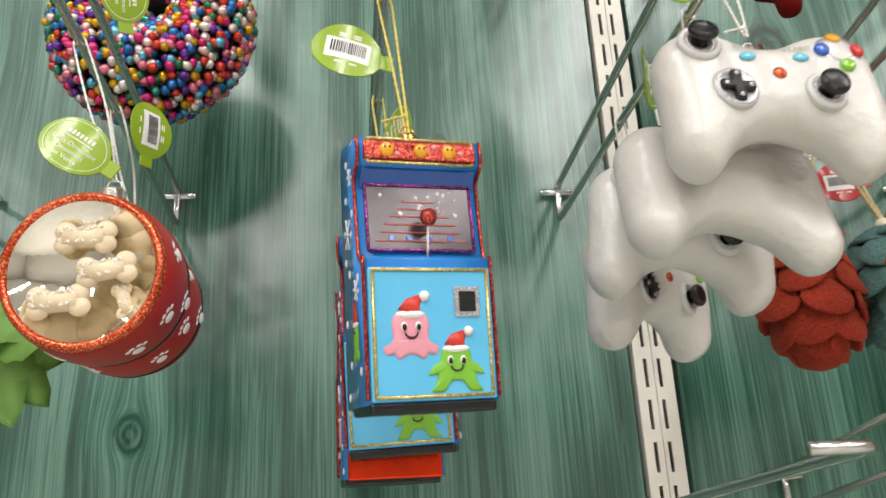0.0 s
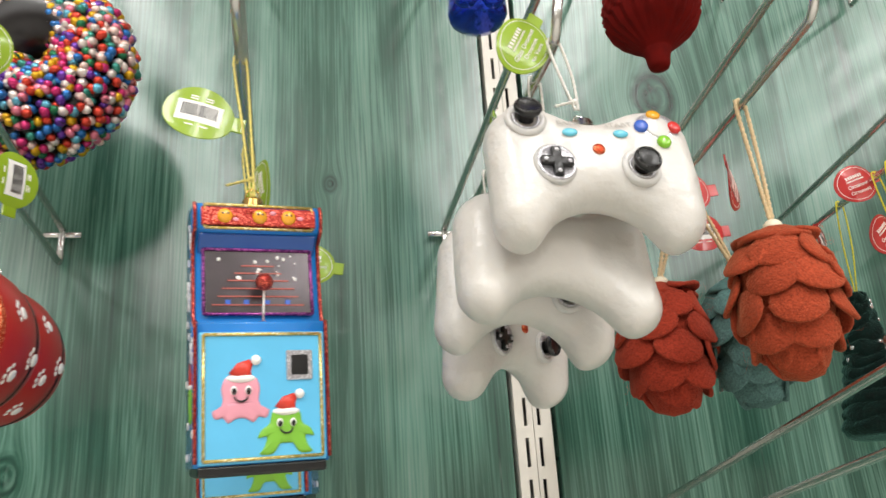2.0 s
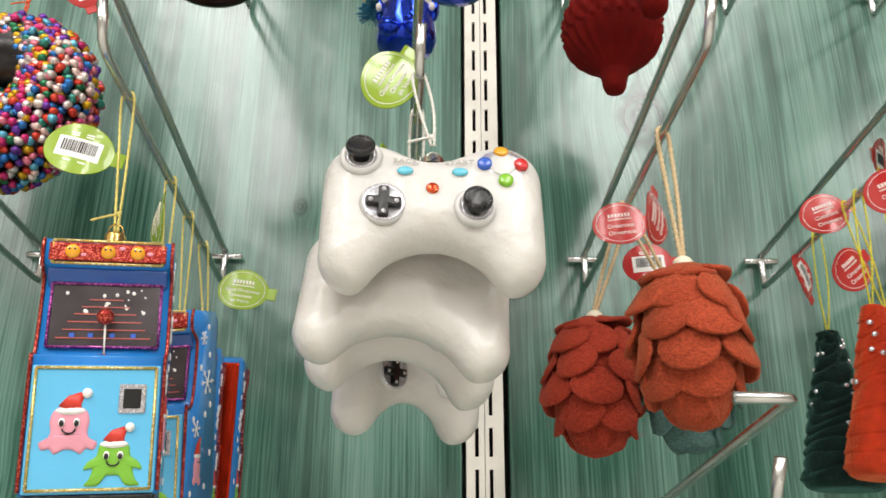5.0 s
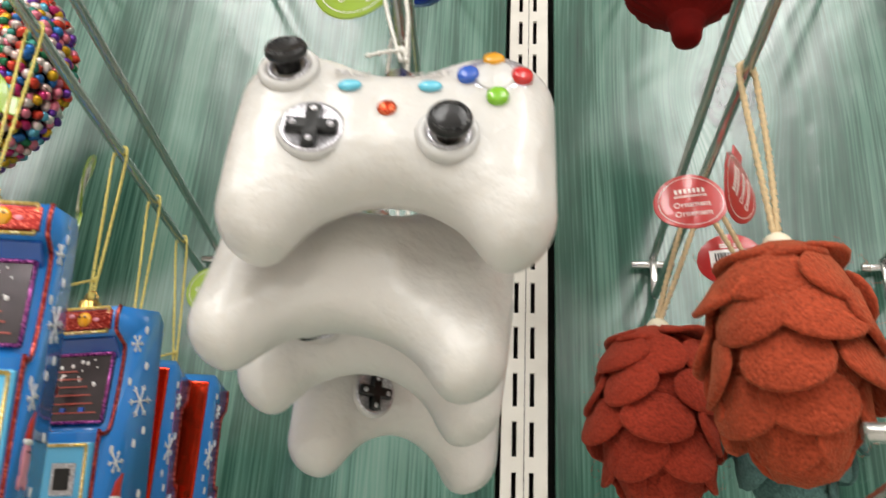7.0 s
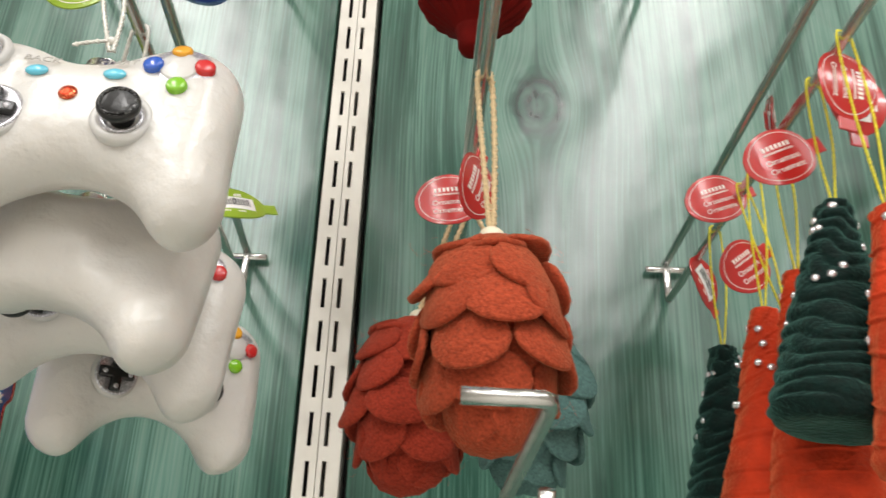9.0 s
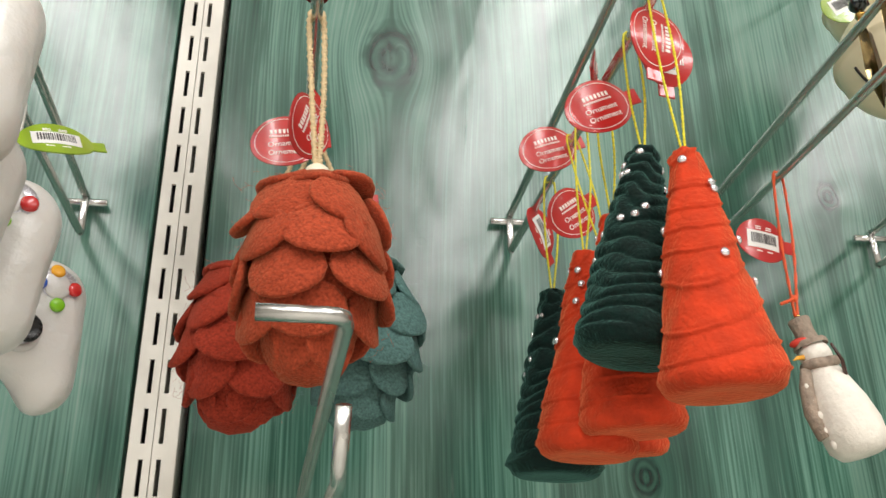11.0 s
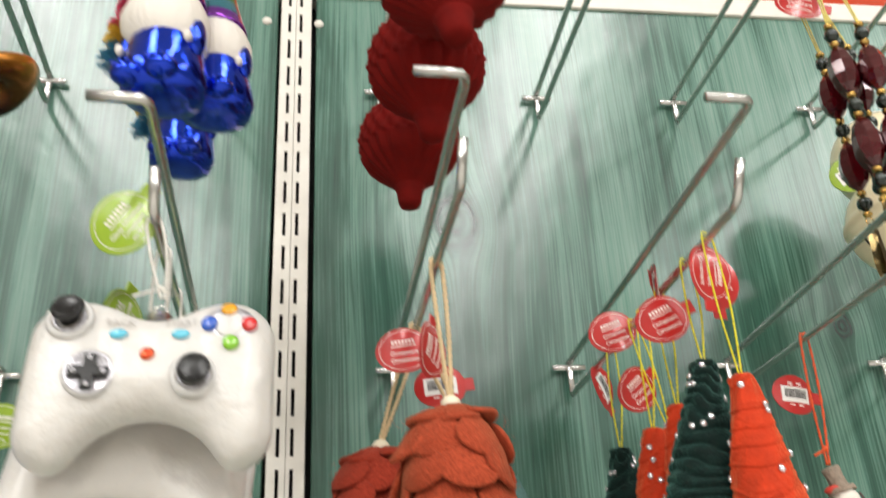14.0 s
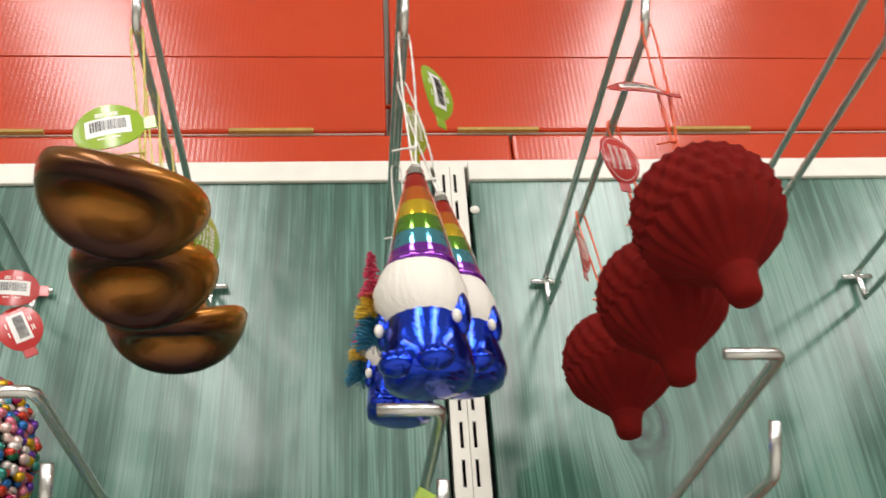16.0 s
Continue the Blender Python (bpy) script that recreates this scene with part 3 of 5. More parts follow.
def hang(parent_m, key, y, cap, mat, parent, r=0.0005, lean=0.0, spread=0.003, knot=True):
    """A looped cord over the rod of a hook at depth y, down to the cap (world point); its parts in the parent's space."""
    top = rod_at(key, y)
    cap, inv = Vector(cap), parent_m.inverted()
    rr = 0.0026
    over = [cap + Vector((-0.0006, 0, 0)), cap.lerp(top, 0.5) + Vector((-spread * 0.5 + lean, -0.0005, 0)), top + Vector((-rr, -0.0003, -0.001)),
            top + Vector((0, 0, rr)), top + Vector((rr, 0.0003, -0.001)), cap.lerp(top, 0.5) + Vector((spread * 0.6 + lean, 0.0005, 0)), cap + Vector((0.0006, 0, 0))]
    part("hanging_cord", cord([inv @ p for p in over], r), mat, parent)
    if knot:
        k = cap.lerp(top, 0.12)
        part("cord_knot", join(ball(inv @ k, r * 2.4, 8, 6), cord([inv @ p for p in (k, k + Vector((-0.004, -0.002, -0.002)), k + Vector((-0.009, -0.003, -0.004)))], r * 0.9)), mat, parent)


# ---- swing tags ----
def swing_tag(m, color, face="words", glass=False, w=0.0142, h=0.0116):
    """An oval card tag: tab to its right, words on one side, a bar-code label on the other."""
    mat = M_TAGRED if color == "red" else M_TAGGREEN
    t = thing("swing_tag", m, ("glossy %s oval card tag on a cord, " % ("red" if color == "red" else "lime-green")) + ("printed side out" if face == "words" else "bar-code side out"),
              "price tag", color + " swing tags")
    bm = bmesh.new()
    n, th = 40, 0.0003
    ring = [(w * math.cos(2 * math.pi * i / n), h * math.sin(2 * math.pi * i / n)) for i in range(n)]
    for sgn in (-1, 1):
        prev = None
        for s in (1.0, 0.985, 0.8, 0.6, 0.4, 0.2):
            row = [bm.verts.new((x * s, sgn * th * (0.4 if s == 1.0 else 1.0), z * s)) for x, z in ring]
            if prev:
                for k in range(n):
                    bm.faces.new((prev[k], prev[(k + 1) % n], row[(k + 1) % n], row[k]))
            prev = row
        mid = bm.verts.new((0, sgn * th, 0))
        for k in range(n):
            bm.faces.new((prev[k], prev[(k + 1) % n], mid))
    bmesh.ops.remove_doubles(bm, verts=bm.verts[:], dist=1e-6)
    for v in bm.verts:
        v.co.y += 0.0022 * (v.co.x / w) ** 2
    bmesh.ops.recalc_face_normals(bm, faces=bm.faces[:])
    part("card", bm, mat, t)
    part("tab", box(w - 0.002, w + 0.0045, 0.0018, 0.0026, -0.0034, 0.0034, 0.0003, 1), mat, t)
    flip = pose(0, 0, 0) if face == "words" else pose(0, 0, 0, 0, 0, 180)

    def bent(ob):
        for v in ob.data.vertices:
            v.co.y += 0.0022 * (v.co.x / w) ** 2
        return ob

    lines = ([("Glass Ornament", 0.0029, -0.0006), ("Ornement", 0.0029, -0.0036), ("en Verre", 0.0029, -0.0066)] if glass else
             [("Ornament", 0.0034, -0.0014), ("Ornement", 0.0034, -0.0052)])
    for text, size, z in lines:
        bent(lettering("lettering", text, size, flip @ pose(0, -0.00042, z, 90), M_PRINT, t))
    for n_let, wid, z, hh in ((7, 0.0122, 0.0044, 0.0019), (14, 0.0128, 0.0022, 0.0008)):
        for k in range(n_let):
            x = -wid / 2 + wid * (k + 0.5) / n_let
            bent(part("printed_bar", turn(box(x - wid / n_let * 0.3, x + wid / n_let * 0.3, -0.0005, -0.0003, z - hh / 2, z + hh / 2), flip), M_PRINT, t))
    bm = bmesh.new()
    ra, rb = 0.88, 0.86
    a = [bm.verts.new((x * ra, -0.00044, z * ra)) for x, z in ring]
    c = [bm.verts.new((x * rb, -0.00044, z * rb)) for x, z in ring]
    for i in range(n):
        bm.faces.new((a[i], a[(i + 1) % n], c[(i + 1) % n], c[i]))
    bent(part("printed_ring", turn(bm, flip), M_PRINT, t))
    back = flip @ pose(0, 0, 0, 0, 0, 180)
    bm = bmesh.new()
    cols = [[bm.verts.new((-0.009 + 0.018 * k / 10, -0.0004, z)) for z in (-0.0046, 0.0046)] for k in range(11)]
    for p, q in zip(cols, cols[1:]):
        bm.faces.new((p[0], q[0], q[1], p[1]))
    sticker = bent(part("label_sticker", turn(bm, back), M_LABEL, t))
    rnd = random.Random(5)
    x, bars = -0.007, []
    while x < 0.007:
        bw = rnd.choice((0.00025, 0.0004, 0.0006))
        bars.append(box(x, x + bw, -0.0006, -0.00046, -0.002, 0.0032))
        x += bw + rnd.choice((0.00035, 0.0005))
    tagged(bent(part("bar_code", turn(join(*bars), back), M_INK, sticker)), kind="stuff")
    for z in (-0.0062, 0.0058, 0.0069):
        bent(part("printed_bar", turn(box(-0.0045, 0.0045, -0.0005, -0.00032, z - 0.0003, z + 0.0003), back), M_PRINT, t))
    return t


def cap_parts(t, z, r=0.0042, mat=None, loop=True):
    """The crimped metal cap of a glass ornament, with its wire loop, on top of z."""
    mat = mat or M_SILVER
    part("cap", lathe([(r * 1.12, z), (r * 1.08, z + 0.0006), (r, z + 0.001), (r * 0.96, z + 0.0036), (r * 0.8, z + 0.0044), (0.0004, z + 0.0047)], 28,
                      lambda a, q, h: (q * (1 + 0.05 * math.sin(14 * a)), h)), mat, t, "crimped metal cap")
    if loop:
        pts = [(0.0028 * math.cos(a), 0.0004, z + 0.0042 + 0.0042 * max(0, math.sin(a)) ** 0.8) for a in [math.pi * k / 12 for k in range(13)]]
        part("wire_loop", tube(pts, 0.00035, 6), mat, t)


# ---- game controllers ----
HW = 0.0408


def pad_field(x, y, z):
    """Below nought inside the moulded body: a middle block run into two grips with a round bay between them, swelling like a cushion."""
    ax = np.sqrt(x * x + 0.0004)
    a, b, ra, rb = (0.605, 0.34), (0.675, -0.41), 0.375, 0.31
    dx, dz = b[0] - a[0], b[1] - a[1]
    t = np.clip(((ax - a[0]) * dx + (z - a[1]) * dz) / (dx * dx + dz * dz), 0, 1)
    grip = np.sqrt((ax - a[0] - t * dx) ** 2 + (z - a[1] - t * dz) ** 2) - (ra + (rb - ra) * t)
    qx, qz = ax - 0.32, np.abs(z - 0.02) - 0.35
    mid = np.sqrt(np.maximum(qx, 0) ** 2 + np.maximum(qz, 0) ** 2) + np.minimum(np.maximum(qx, qz), 0) - 0.17
    h = np.maximum(0.3 - np.abs(grip - mid), 0) / 0.3
    edge = np.minimum(grip, mid) - h * h * 0.3 / 4
    # the round bay between the grips
    bay = 0.60 - np.sqrt(x * x + (z + 0.90) ** 2)
    h = np.maximum(0.14 - np.abs(edge - bay), 0) / 0.14
    edge = np.maximum(edge, bay) + h * h * 0.14 / 4
    low = np.maximum(-z - 0.1, 0)
    yy = y - 0.12 * low
    thick = np.where(yy > 0, 0.315, 0.27)
    # battery hump on the back
    thick = thick + np.where(yy > 0, 0.07 * np.exp(-(x / 0.3) ** 4 - ((z - 0.18) / 0.26) ** 4), 0)
    return (yy / thick) ** 2 + np.maximum(1 + edge / 0.28, 0) ** 2.2 - 1


def solid(field, lo, hi, step, size):
    """A closed skin round the inside of a field, laid over a fine grid."""
    ax = [np.arange(lo[i], hi[i] + step, step) for i in range(3)]
    V = field(*np.meshgrid(*ax, indexing="ij"))
    n = [len(a) - 1 for a in ax]
    cells = tuple(n)

    def corner(A, i, j, k):
        return A[i:n[0] + i, j:n[1] + j, k:n[2] + k]

    total, weight = np.zeros(cells + (3,)), np.zeros(cells)
    base = np.stack(np.meshgrid(*[a[:-1] for a in ax], indexing="ij"), -1)
    for axis in range(3):
        for u in (0, 1):
            for v in (0, 1):
                c0 = [u, v]
                c0.insert(axis, 0)
                c1 = list(c0)
                c1[axis] = 1
                A, B = corner(V, *c0), corner(V, *c1)
                cross = (A < 0) != (B < 0)
                f = np.where(cross, A / np.where(cross, A - B, 1), 0)
                off = np.array(c0, float) * step
                P = base + off
                P[..., axis] += f * step
                total += P * cross[..., None]
                weight += cross
    has = weight > 0
    ids = -np.ones(cells, int)
    ids[has] = np.arange(has.sum())
    pts = total[has] / weight[has][:, None] * size
    quads = []
    for axis in range(3):
        d = np.diff((V < 0).astype(int), axis=axis)
        for i, j, k in zip(*np.nonzero(d)):
            c = [i, j, k]
            o = [q for q in range(3) if q != axis]
            ring = []
            for du, dv in ((0, 0), (1, 0), (1, 1), (0, 1)):
                q = list(c)
                q[o[0]] -= du
                q[o[1]] -= dv
                ring.append(int(ids[tuple(q)]))
            quads.append(ring)
    bm = bmesh.new()
    vs = [bm.verts.new(p) for p in pts]
    for q in quads:
        bm.faces.new([vs[i] for i in q])
    for _ in range(2):
        bmesh.ops.smooth_vert(bm, verts=bm.verts[:], factor=0.5, use_axis_x=True, use_axis_y=True, use_axis_z=True)
    bmesh.ops.recalc_face_normals(bm, faces=bm.faces[:])
    return smooth(bm)


def on_pad(u, z):
    """The point of the pad's front face at width u and height z, in half widths."""
    ys = np.linspace(-0.7, 0.2, 900)
    return Vector((u * HW, float(ys[np.argmax(pad_field(u + 0 * ys, ys, z + 0 * ys) < 0)]) * HW, z * HW))


def controller(m):
    t = thing("controller_ornament", m, "pearl-white glass game controller ornament hanging from a peg hook", "ornament", "game controller ornaments")
    part("body", solid(pad_field, (-1.08, -0.5, -0.82), (1.08, 0.66, 0.82), 0.027, HW), M_PEARL, t)

    def facing(u, z):
        p = on_pad(u, z)
        px, pz = on_pad(u + 0.03, z) - on_pad(u - 0.03, z), on_pad(u, z + 0.03) - on_pad(u, z - 0.03)
        n = px.cross(pz).normalized()
        return Matrix.Translation(p) @ n.to_track_quat("Z", "Y").to_matrix().to_4x4()

    for u, z, tilt in ((-0.64, 0.44, -14), (0.36, -0.06, 0)):
        mm = facing(u, z)
        part("stick_ring", turn(lathe([(0.0075, -0.003), (0.0078, 0.0004), (0.0066, 0.0016), (0.0056, 0.0012), (0.0052, 0.0004)], 32), mm), M_PEARL, t)
        part("glitter_ring", turn(lathe([(0.0053, 0.0003), (0.0051, 0.0012), (0.0046, 0.0014), (0.0040, 0.0008)], 32), mm), M_SILVERGLIT, t, "silver glitter ring")
        st = mm @ pose(0, 0, 0, tilt, 0, 0)
        stick = part("thumb_stick", turn(lathe([(0.0031, 0.0), (0.0030, 0.0022), (0.0036, 0.0032), (0.0050, 0.0040), (0.0053, 0.0050), (0.0051, 0.0060), (0.0044, 0.0064), (0.0036, 0.0060), (0.0004, 0.0058)], 32), st), M_GLOSSBLACK, t, "glossy black thumb stick")
        part("stick_grip", turn(lathe([(0.0047, 0.0061), (0.0046, 0.0067), (0.0040, 0.0067), (0.0038, 0.0059)], 28), st), M_BLACKGLIT, stick)
    mm = facing(-0.43, -0.04)
    part("dpad_dish", turn(lathe([(0.0084, -0.003), (0.0084, 0.0), (0.0078, 0.0010), (0.0066, 0.0009), (0.0060, 0.0004), (0.0003, 0.0002)], 36), mm), M_PEARL, t)
    part("glitter_ring", turn(lathe([(0.0076, 0.0006), (0.0074, 0.0014), (0.0066, 0.0013), (0.0056, 0.0007), (0.0003, 0.0006)], 36), mm), M_SILVERGLIT, t, "silver glitter ring")
    cross = join(box(-0.0062, 0.0062, -0.0019, 0.0019, 0.0002, 0.0026, 0.0008, 2), box(-0.0019, 0.0019, -0.0062, 0.0062, 0.0002, 0.00265, 0.0008, 2))
    pad = part("direction_pad", turn(cross, mm), M_GLOSSBLACK, t, "glossy black cross pad")
    for a in range(4):
        q = (0.0045 * math.cos(a * math.pi / 2), 0.0045 * math.sin(a * math.pi / 2), 0.0026)
        part("glitter_dot", turn(ball(q, 0.0009, 10, 6, (1, 1, 0.6)), mm), M_SILVERGLIT, pad)
    mm = facing(0.61, 0.40)
    plate = part("button_plate", turn(lathe([(0.0086, -0.004), (0.0083, -0.0012), (0.0076, -0.0004), (0.0050, 0.0001), (0.0003, 0.0003)], 32), mm @ Matrix.Diagonal((1.08, 0.92, 1, 1))), M_SILVERGLIT, t, "silver glitter plate")
    part("button_rise", turn(lathe([(0.0052, -0.001), (0.0049, 0.0004), (0.0044, 0.0006), (0.0003, 0.0006)], 32), mm), M_PEARL, plate)
    for u, z, mat, nm in ((0.60, 0.54, M_YELLOW, "yellow"), (0.45, 0.40, M_BLUEB, "blue"), (0.77, 0.40, M_REDB, "red"), (0.63, 0.22, M_GREENB, "green")):
        part("button", turn(lathe([(0.0027, -0.001), (0.0027, 0.0009), (0.0024, 0.0014), (0.0017, 0.0017), (0.0002, 0.0018)], 20), facing(u, z)), mat, plate, nm + " enamel button")
    for u, z, word in ((-0.25, 0.30, "BACK"), (0.23, 0.30, "START")):
        part("menu_button", turn(ball((0, 0, 0.0004), 0.003, 16, 8, (1.0, 0.62, 0.34)), facing(u, z)), M_CYAN, t, "pale blue oval button")
        lettering("lettering", word, 0.0036, facing(u, z + 0.105) @ pose(0, 0, 0.0009), M_GREY, t)
    part("centre_button", turn(ball((0, 0, 0.0003), 0.0024, 16, 8, (1, 1, 0.4)), facing(-0.01, 0.12)), M_ORGLIT, t, "orange glitter button")
    for u in (-0.5, 0.5):
        part("shoulder_button", ball((u * HW, 0.10 * HW, 0.68 * HW), 0.0062, 16, 10, (1.25, 0.6, 0.5)), M_BLACKGLIT, t, "black glitter shoulder button")
    cap_parts(t, 0.535 * HW, 0.0048)
    return t


CM = []
for cx, cy, cz, tx, ty, rz in ((-0.0212, -0.2520, 1.4725, -11, 0, 2), (-0.0314, -0.2236, 1.4477, 15.5, -5, 186.4), (-0.0327, -0.1830, 1.4491, -5.3, 6.3, 7.3), (-0.0313, -0.1354, 1.4400, 0, -1.1, 38)):
    CM.append(pose(cx, cy, cz, tx, ty, rz))
first = controller(CM[0])
for m in CM[1:]:
    copy_thing(first, m)
pads = [o for o in scene.objects if o.name.startswith("controller_ornament")]
for t, m in zip(pads, CM):
    hang(m, "C", m.translation.y + 0.008, m @ Vector((0, 0.0004, 0.0335)), M_SILCORD, t, 0.00055, spread=0.005)


# ---- arcade cabinets ----
def arcade(m):
    t = thing("arcade_ornament", m, "blue glass arcade cabinet ornament with glitter edges", "ornament", "arcade cabinet ornaments")
    side = [(0.014, 0), (-0.0165, 0.0006), (-0.0175, 0.002), (-0.0165, 0.046), (-0.0155, 0.0485), (-0.0105, 0.0525), (-0.0075, 0.077), (-0.0098, 0.0815), (-0.0135, 0.0845), (-0.0138, 0.0905), (-0.0125, 0.0935), (0.011, 0.0965), (0.0145, 0.093)]
    W = 0.0228
    front = [(p.y, p.z) for p in curve_points([(0, y, z) for y, z in side[2:11]], 5)]
    outline = side[:2] + front + side[11:]
    bm = bmesh.new()
    l = [bm.verts.new((-W, y, z)) for y, z in outline]
    r = [bm.verts.new((W, y, z)) for y, z in outline]
    bm.faces.new(l)
    bm.faces.new(r[::-1])
    for i in range(len(outline)):
        j = (i + 1) % len(outline)
        bm.faces.new((l[i], r[i], r[j], l[j]))
    bmesh.ops.recalc_face_normals(bm, faces=bm.faces[:])
    rims = [e for e in bm.edges if abs(e.verts[0].co.x - e.verts[1].co.x) < 1e-6]
    bmesh.ops.bevel(bm, geom=rims, offset=0.0007, segments=2, affect="EDGES", clamp_overlap=True)
    part("cabinet", smooth(bm), M_BLUE, t)
    part("base", box(-W + 0.0008, W - 0.0008, -0.0172, 0.0095, -0.0028, 0.0012, 0.001, 2), M_GLOSSBLACK, t, "glossy black plinth")
    part("back_panel", box(-W + 0.001, W - 0.001, 0.0105, 0.0152, -0.0005, 0.093, 0.001, 2), M_REDMET, t, "red foil back panel")
    part("front_panel", box(-W + 0.0010, W - 0.0010, -0.0184, -0.0150, 0.0012, 0.0460, 0.0008, 2), M_SKY, t, "sky-blue front panel")
    marq = part("marquee", turn(box(-W + 0.002, W - 0.002, -0.0012, 0.001, -0.0036, 0.0036, 0.0006, 2), pose(0, -0.0138, 0.0885, -6)), M_REDGLIT, t, "red marquee with yellow faces")
    for x in (-0.0125, 0.0, 0.0105):
        part("marquee_face", ball((x, -0.0152, 0.0885), 0.0027, 14, 8, (1, 0.5, 1)), M_YELLOW, marq, "round yellow face")
        for d in (-0.0009, 0.0009):
            part("eye", ball((x + d, -0.0166, 0.0892), 0.0004, 8, 6), M_INK, marq)
    rnd = random.Random(3)
    for k in range(9):
        part("marquee_blob", ball((rnd.uniform(-0.018, 0.018), -0.0149, 0.0885 + rnd.uniform(-0.0022, 0.0022)), 0.0009, 8, 6, (1.4, 0.6, 0.9)), rnd.choice((M_REDGLIT, M_ORGLIT, M_PINK)), marq)
    part("hood", turn(box(-W + 0.0015, W - 0.0015, -0.0008, 0.0008, -0.0042, 0.0042, 0.0005, 1), pose(0, -0.0093, 0.0795, 35)), M_DEEPBLUE, t)
    scr = pose(0, -0.0094, 0.0652, -6.5)
    scr_ob = part("screen", turn(box(-W + 0.003, W - 0.003, -0.0006, 0.001, -0.0124, 0.0124, 0.0004, 1), scr), M_SCREEN, t, "silvered screen with a printed game")
    f = [(-0.0195, -0.0009, -0.0122), (0.0195, -0.0009, -0.0122), (0.0195, -0.0009, 0.0122), (-0.0195, -0.0009, 0.0122)]
    for a, b in zip(f, f[1:] + f[:1]):
        part("screen_border", turn(tube([a, b], 0.0006, 6), scr), M_PURPGLIT, scr_ob, "purple glitter line")
    for k, (w, z) in enumerate(((0.006, 0.006), (0.0085, 0.0032), (0.011, 0.0004), (0.013, -0.0026), (0.0145, -0.0056), (0.0165, -0.0088))):
        part("game_platform", turn(box(-w, w, -0.0010, -0.0004, z - 0.00022, z + 0.00022), scr), M_BRICK, scr_ob)
    for k in range(18):
        part("game_star", turn(ball((rnd.uniform(-0.017, 0.017), -0.0007, rnd.uniform(0.001, 0.0102)), rnd.choice((0.0004, 0.0008)), 6, 4, (1, 0.4, 1)), scr), M_SNOW, scr_ob)
    for x in (-0.011, -0.0045, 0.003, 0.0105):
        part("game_gift", turn(box(x - 0.0009, x + 0.0009, -0.0012, -0.0004, -0.0086, -0.0070), scr), M_BLUEB, scr_ob)
    part("joystick_rod", tube([(0.001, -0.0135, 0.0495), (0.001, -0.0162, 0.0625)], 0.0004, 6), M_SNOW, t)
    part("joystick_ball", ball((0.001, -0.0168, 0.0640), 0.0031, 16, 12), M_REDGLIT, t, "red glitter knob")
    part("joystick_foot", ball((0.001, -0.0135, 0.0492), 0.0026, 14, 8, (1.2, 0.8, 0.5)), M_REDGLIT, t)
    for sx in (-1, 1):
        pts = [(sx * (W + 0.0001), y - 0.0002, z) for y, z in front]
        part("glitter_edge", tube(pts, 0.0007, 7), M_REDGLIT, t, "red glitter edge")
    p = [(-0.0203, -0.0186, 0.0026), (0.0203, -0.0186, 0.0026), (0.0203, -0.0186, 0.0450), (-0.0203, -0.0186, 0.0450)]
    for a, b in zip(p, p[1:] + p[:1]):
        part("gold_line", tube([a, b], 0.0006, 6), M_GOLDGLIT, t, "gold glitter line")
    for z in (0.0928, 0.0842):
        part("gold_line", tube([(-0.0195, -0.0142, z), (0.0195, -0.0142, z)], 0.0006, 6), M_GOLDGLIT, t, "gold glitter line")
    for x in (-0.0195, 0.0195):
        part("gold_line", tube([(x, -0.0144, 0.0842), (x, -0.0142, 0.0928)], 0.0006, 6), M_GOLDGLIT, t, "gold glitter line")
    cf = part("coin_frame", box(0.0080, 0.0172, -0.0192, -0.0182, 0.0288, 0.0392, 0.0004, 1), M_SILVERGLIT, t, "silver glitter frame")
    part("coin_slot", box(0.0096, 0.0156, -0.0196, -0.0184, 0.0305, 0.0375, 0.0003, 1), M_GLOSSBLACK, cf)

    def relief(half, cx, cz, s, y, depth):
        """A flat raised shape from the right half of its outline, domed towards the middle."""
        pts = [Vector((x, 0, z)) for x, z in half] + [Vector((-x, 0, z)) for x, z in half[::-1]]
        ring = curve_points(pts + [pts[0]], 4)[:-1]
        bm = bmesh.new()
        rows = []
        for k, up in ((1.0, 0.0), (0.97, 0.6), (0.85, 0.9), (0.5, 1.0)):
            rows.append([bm.verts.new((cx + p.x * s * k, y - depth * up, cz + (p.z * k + (1 - k) * -0.1) * s)) for p in ring])
        for p, q in zip(rows, rows[1:]):
            for i in range(len(ring)):
                bm.faces.new((p[i], p[(i + 1) % len(ring)], q[(i + 1) % len(ring)], q[i]))
        bm.faces.new(rows[-1])
        bmesh.ops.recalc_face_normals(bm, faces=bm.faces[:])
        return smooth(bm)

    def creature(cx, cz, s, mat, name, half, lab):
        y = -0.0182
        crea = part(name, relief(half, cx, cz, s, y, 0.0010), mat, t, lab)
        y = -0.0181
        for d in (-0.34, 0.34):
            part("eye", ball((cx + d * s, y - s * 0.18, cz + 0.12 * s), s * 0.2, 12, 8, (0.8, 0.5, 1.1)), M_SNOW, crea)
            part("pupil", ball((cx + d * s, y - s * 0.25, cz + 0.08 * s), s * 0.14, 8, 6, (0.8, 0.5, 1.2)), M_INK, crea)
        part("smile", tube([(cx + s * 0.3 * math.cos(a), y - s * 0.205, cz - s * 0.18 + s * 0.22 * math.sin(a)) for a in [math.pi * (1 + k / 8) for k in range(9)]], s * 0.045, 5), M_INK, crea)
        hat = tube([(cx, y - 0.0004, cz + s * 0.75), (cx + s * 0.15, y - 0.0006, cz + s * 1.2), (cx + s * 0.5, y - 0.0006, cz + s * 1.5)], [s * 0.62, s * 0.4, s * 0.14], 12)
        for v in hat.verts:
            v.co.y = y + (v.co.y - y) * 0.4
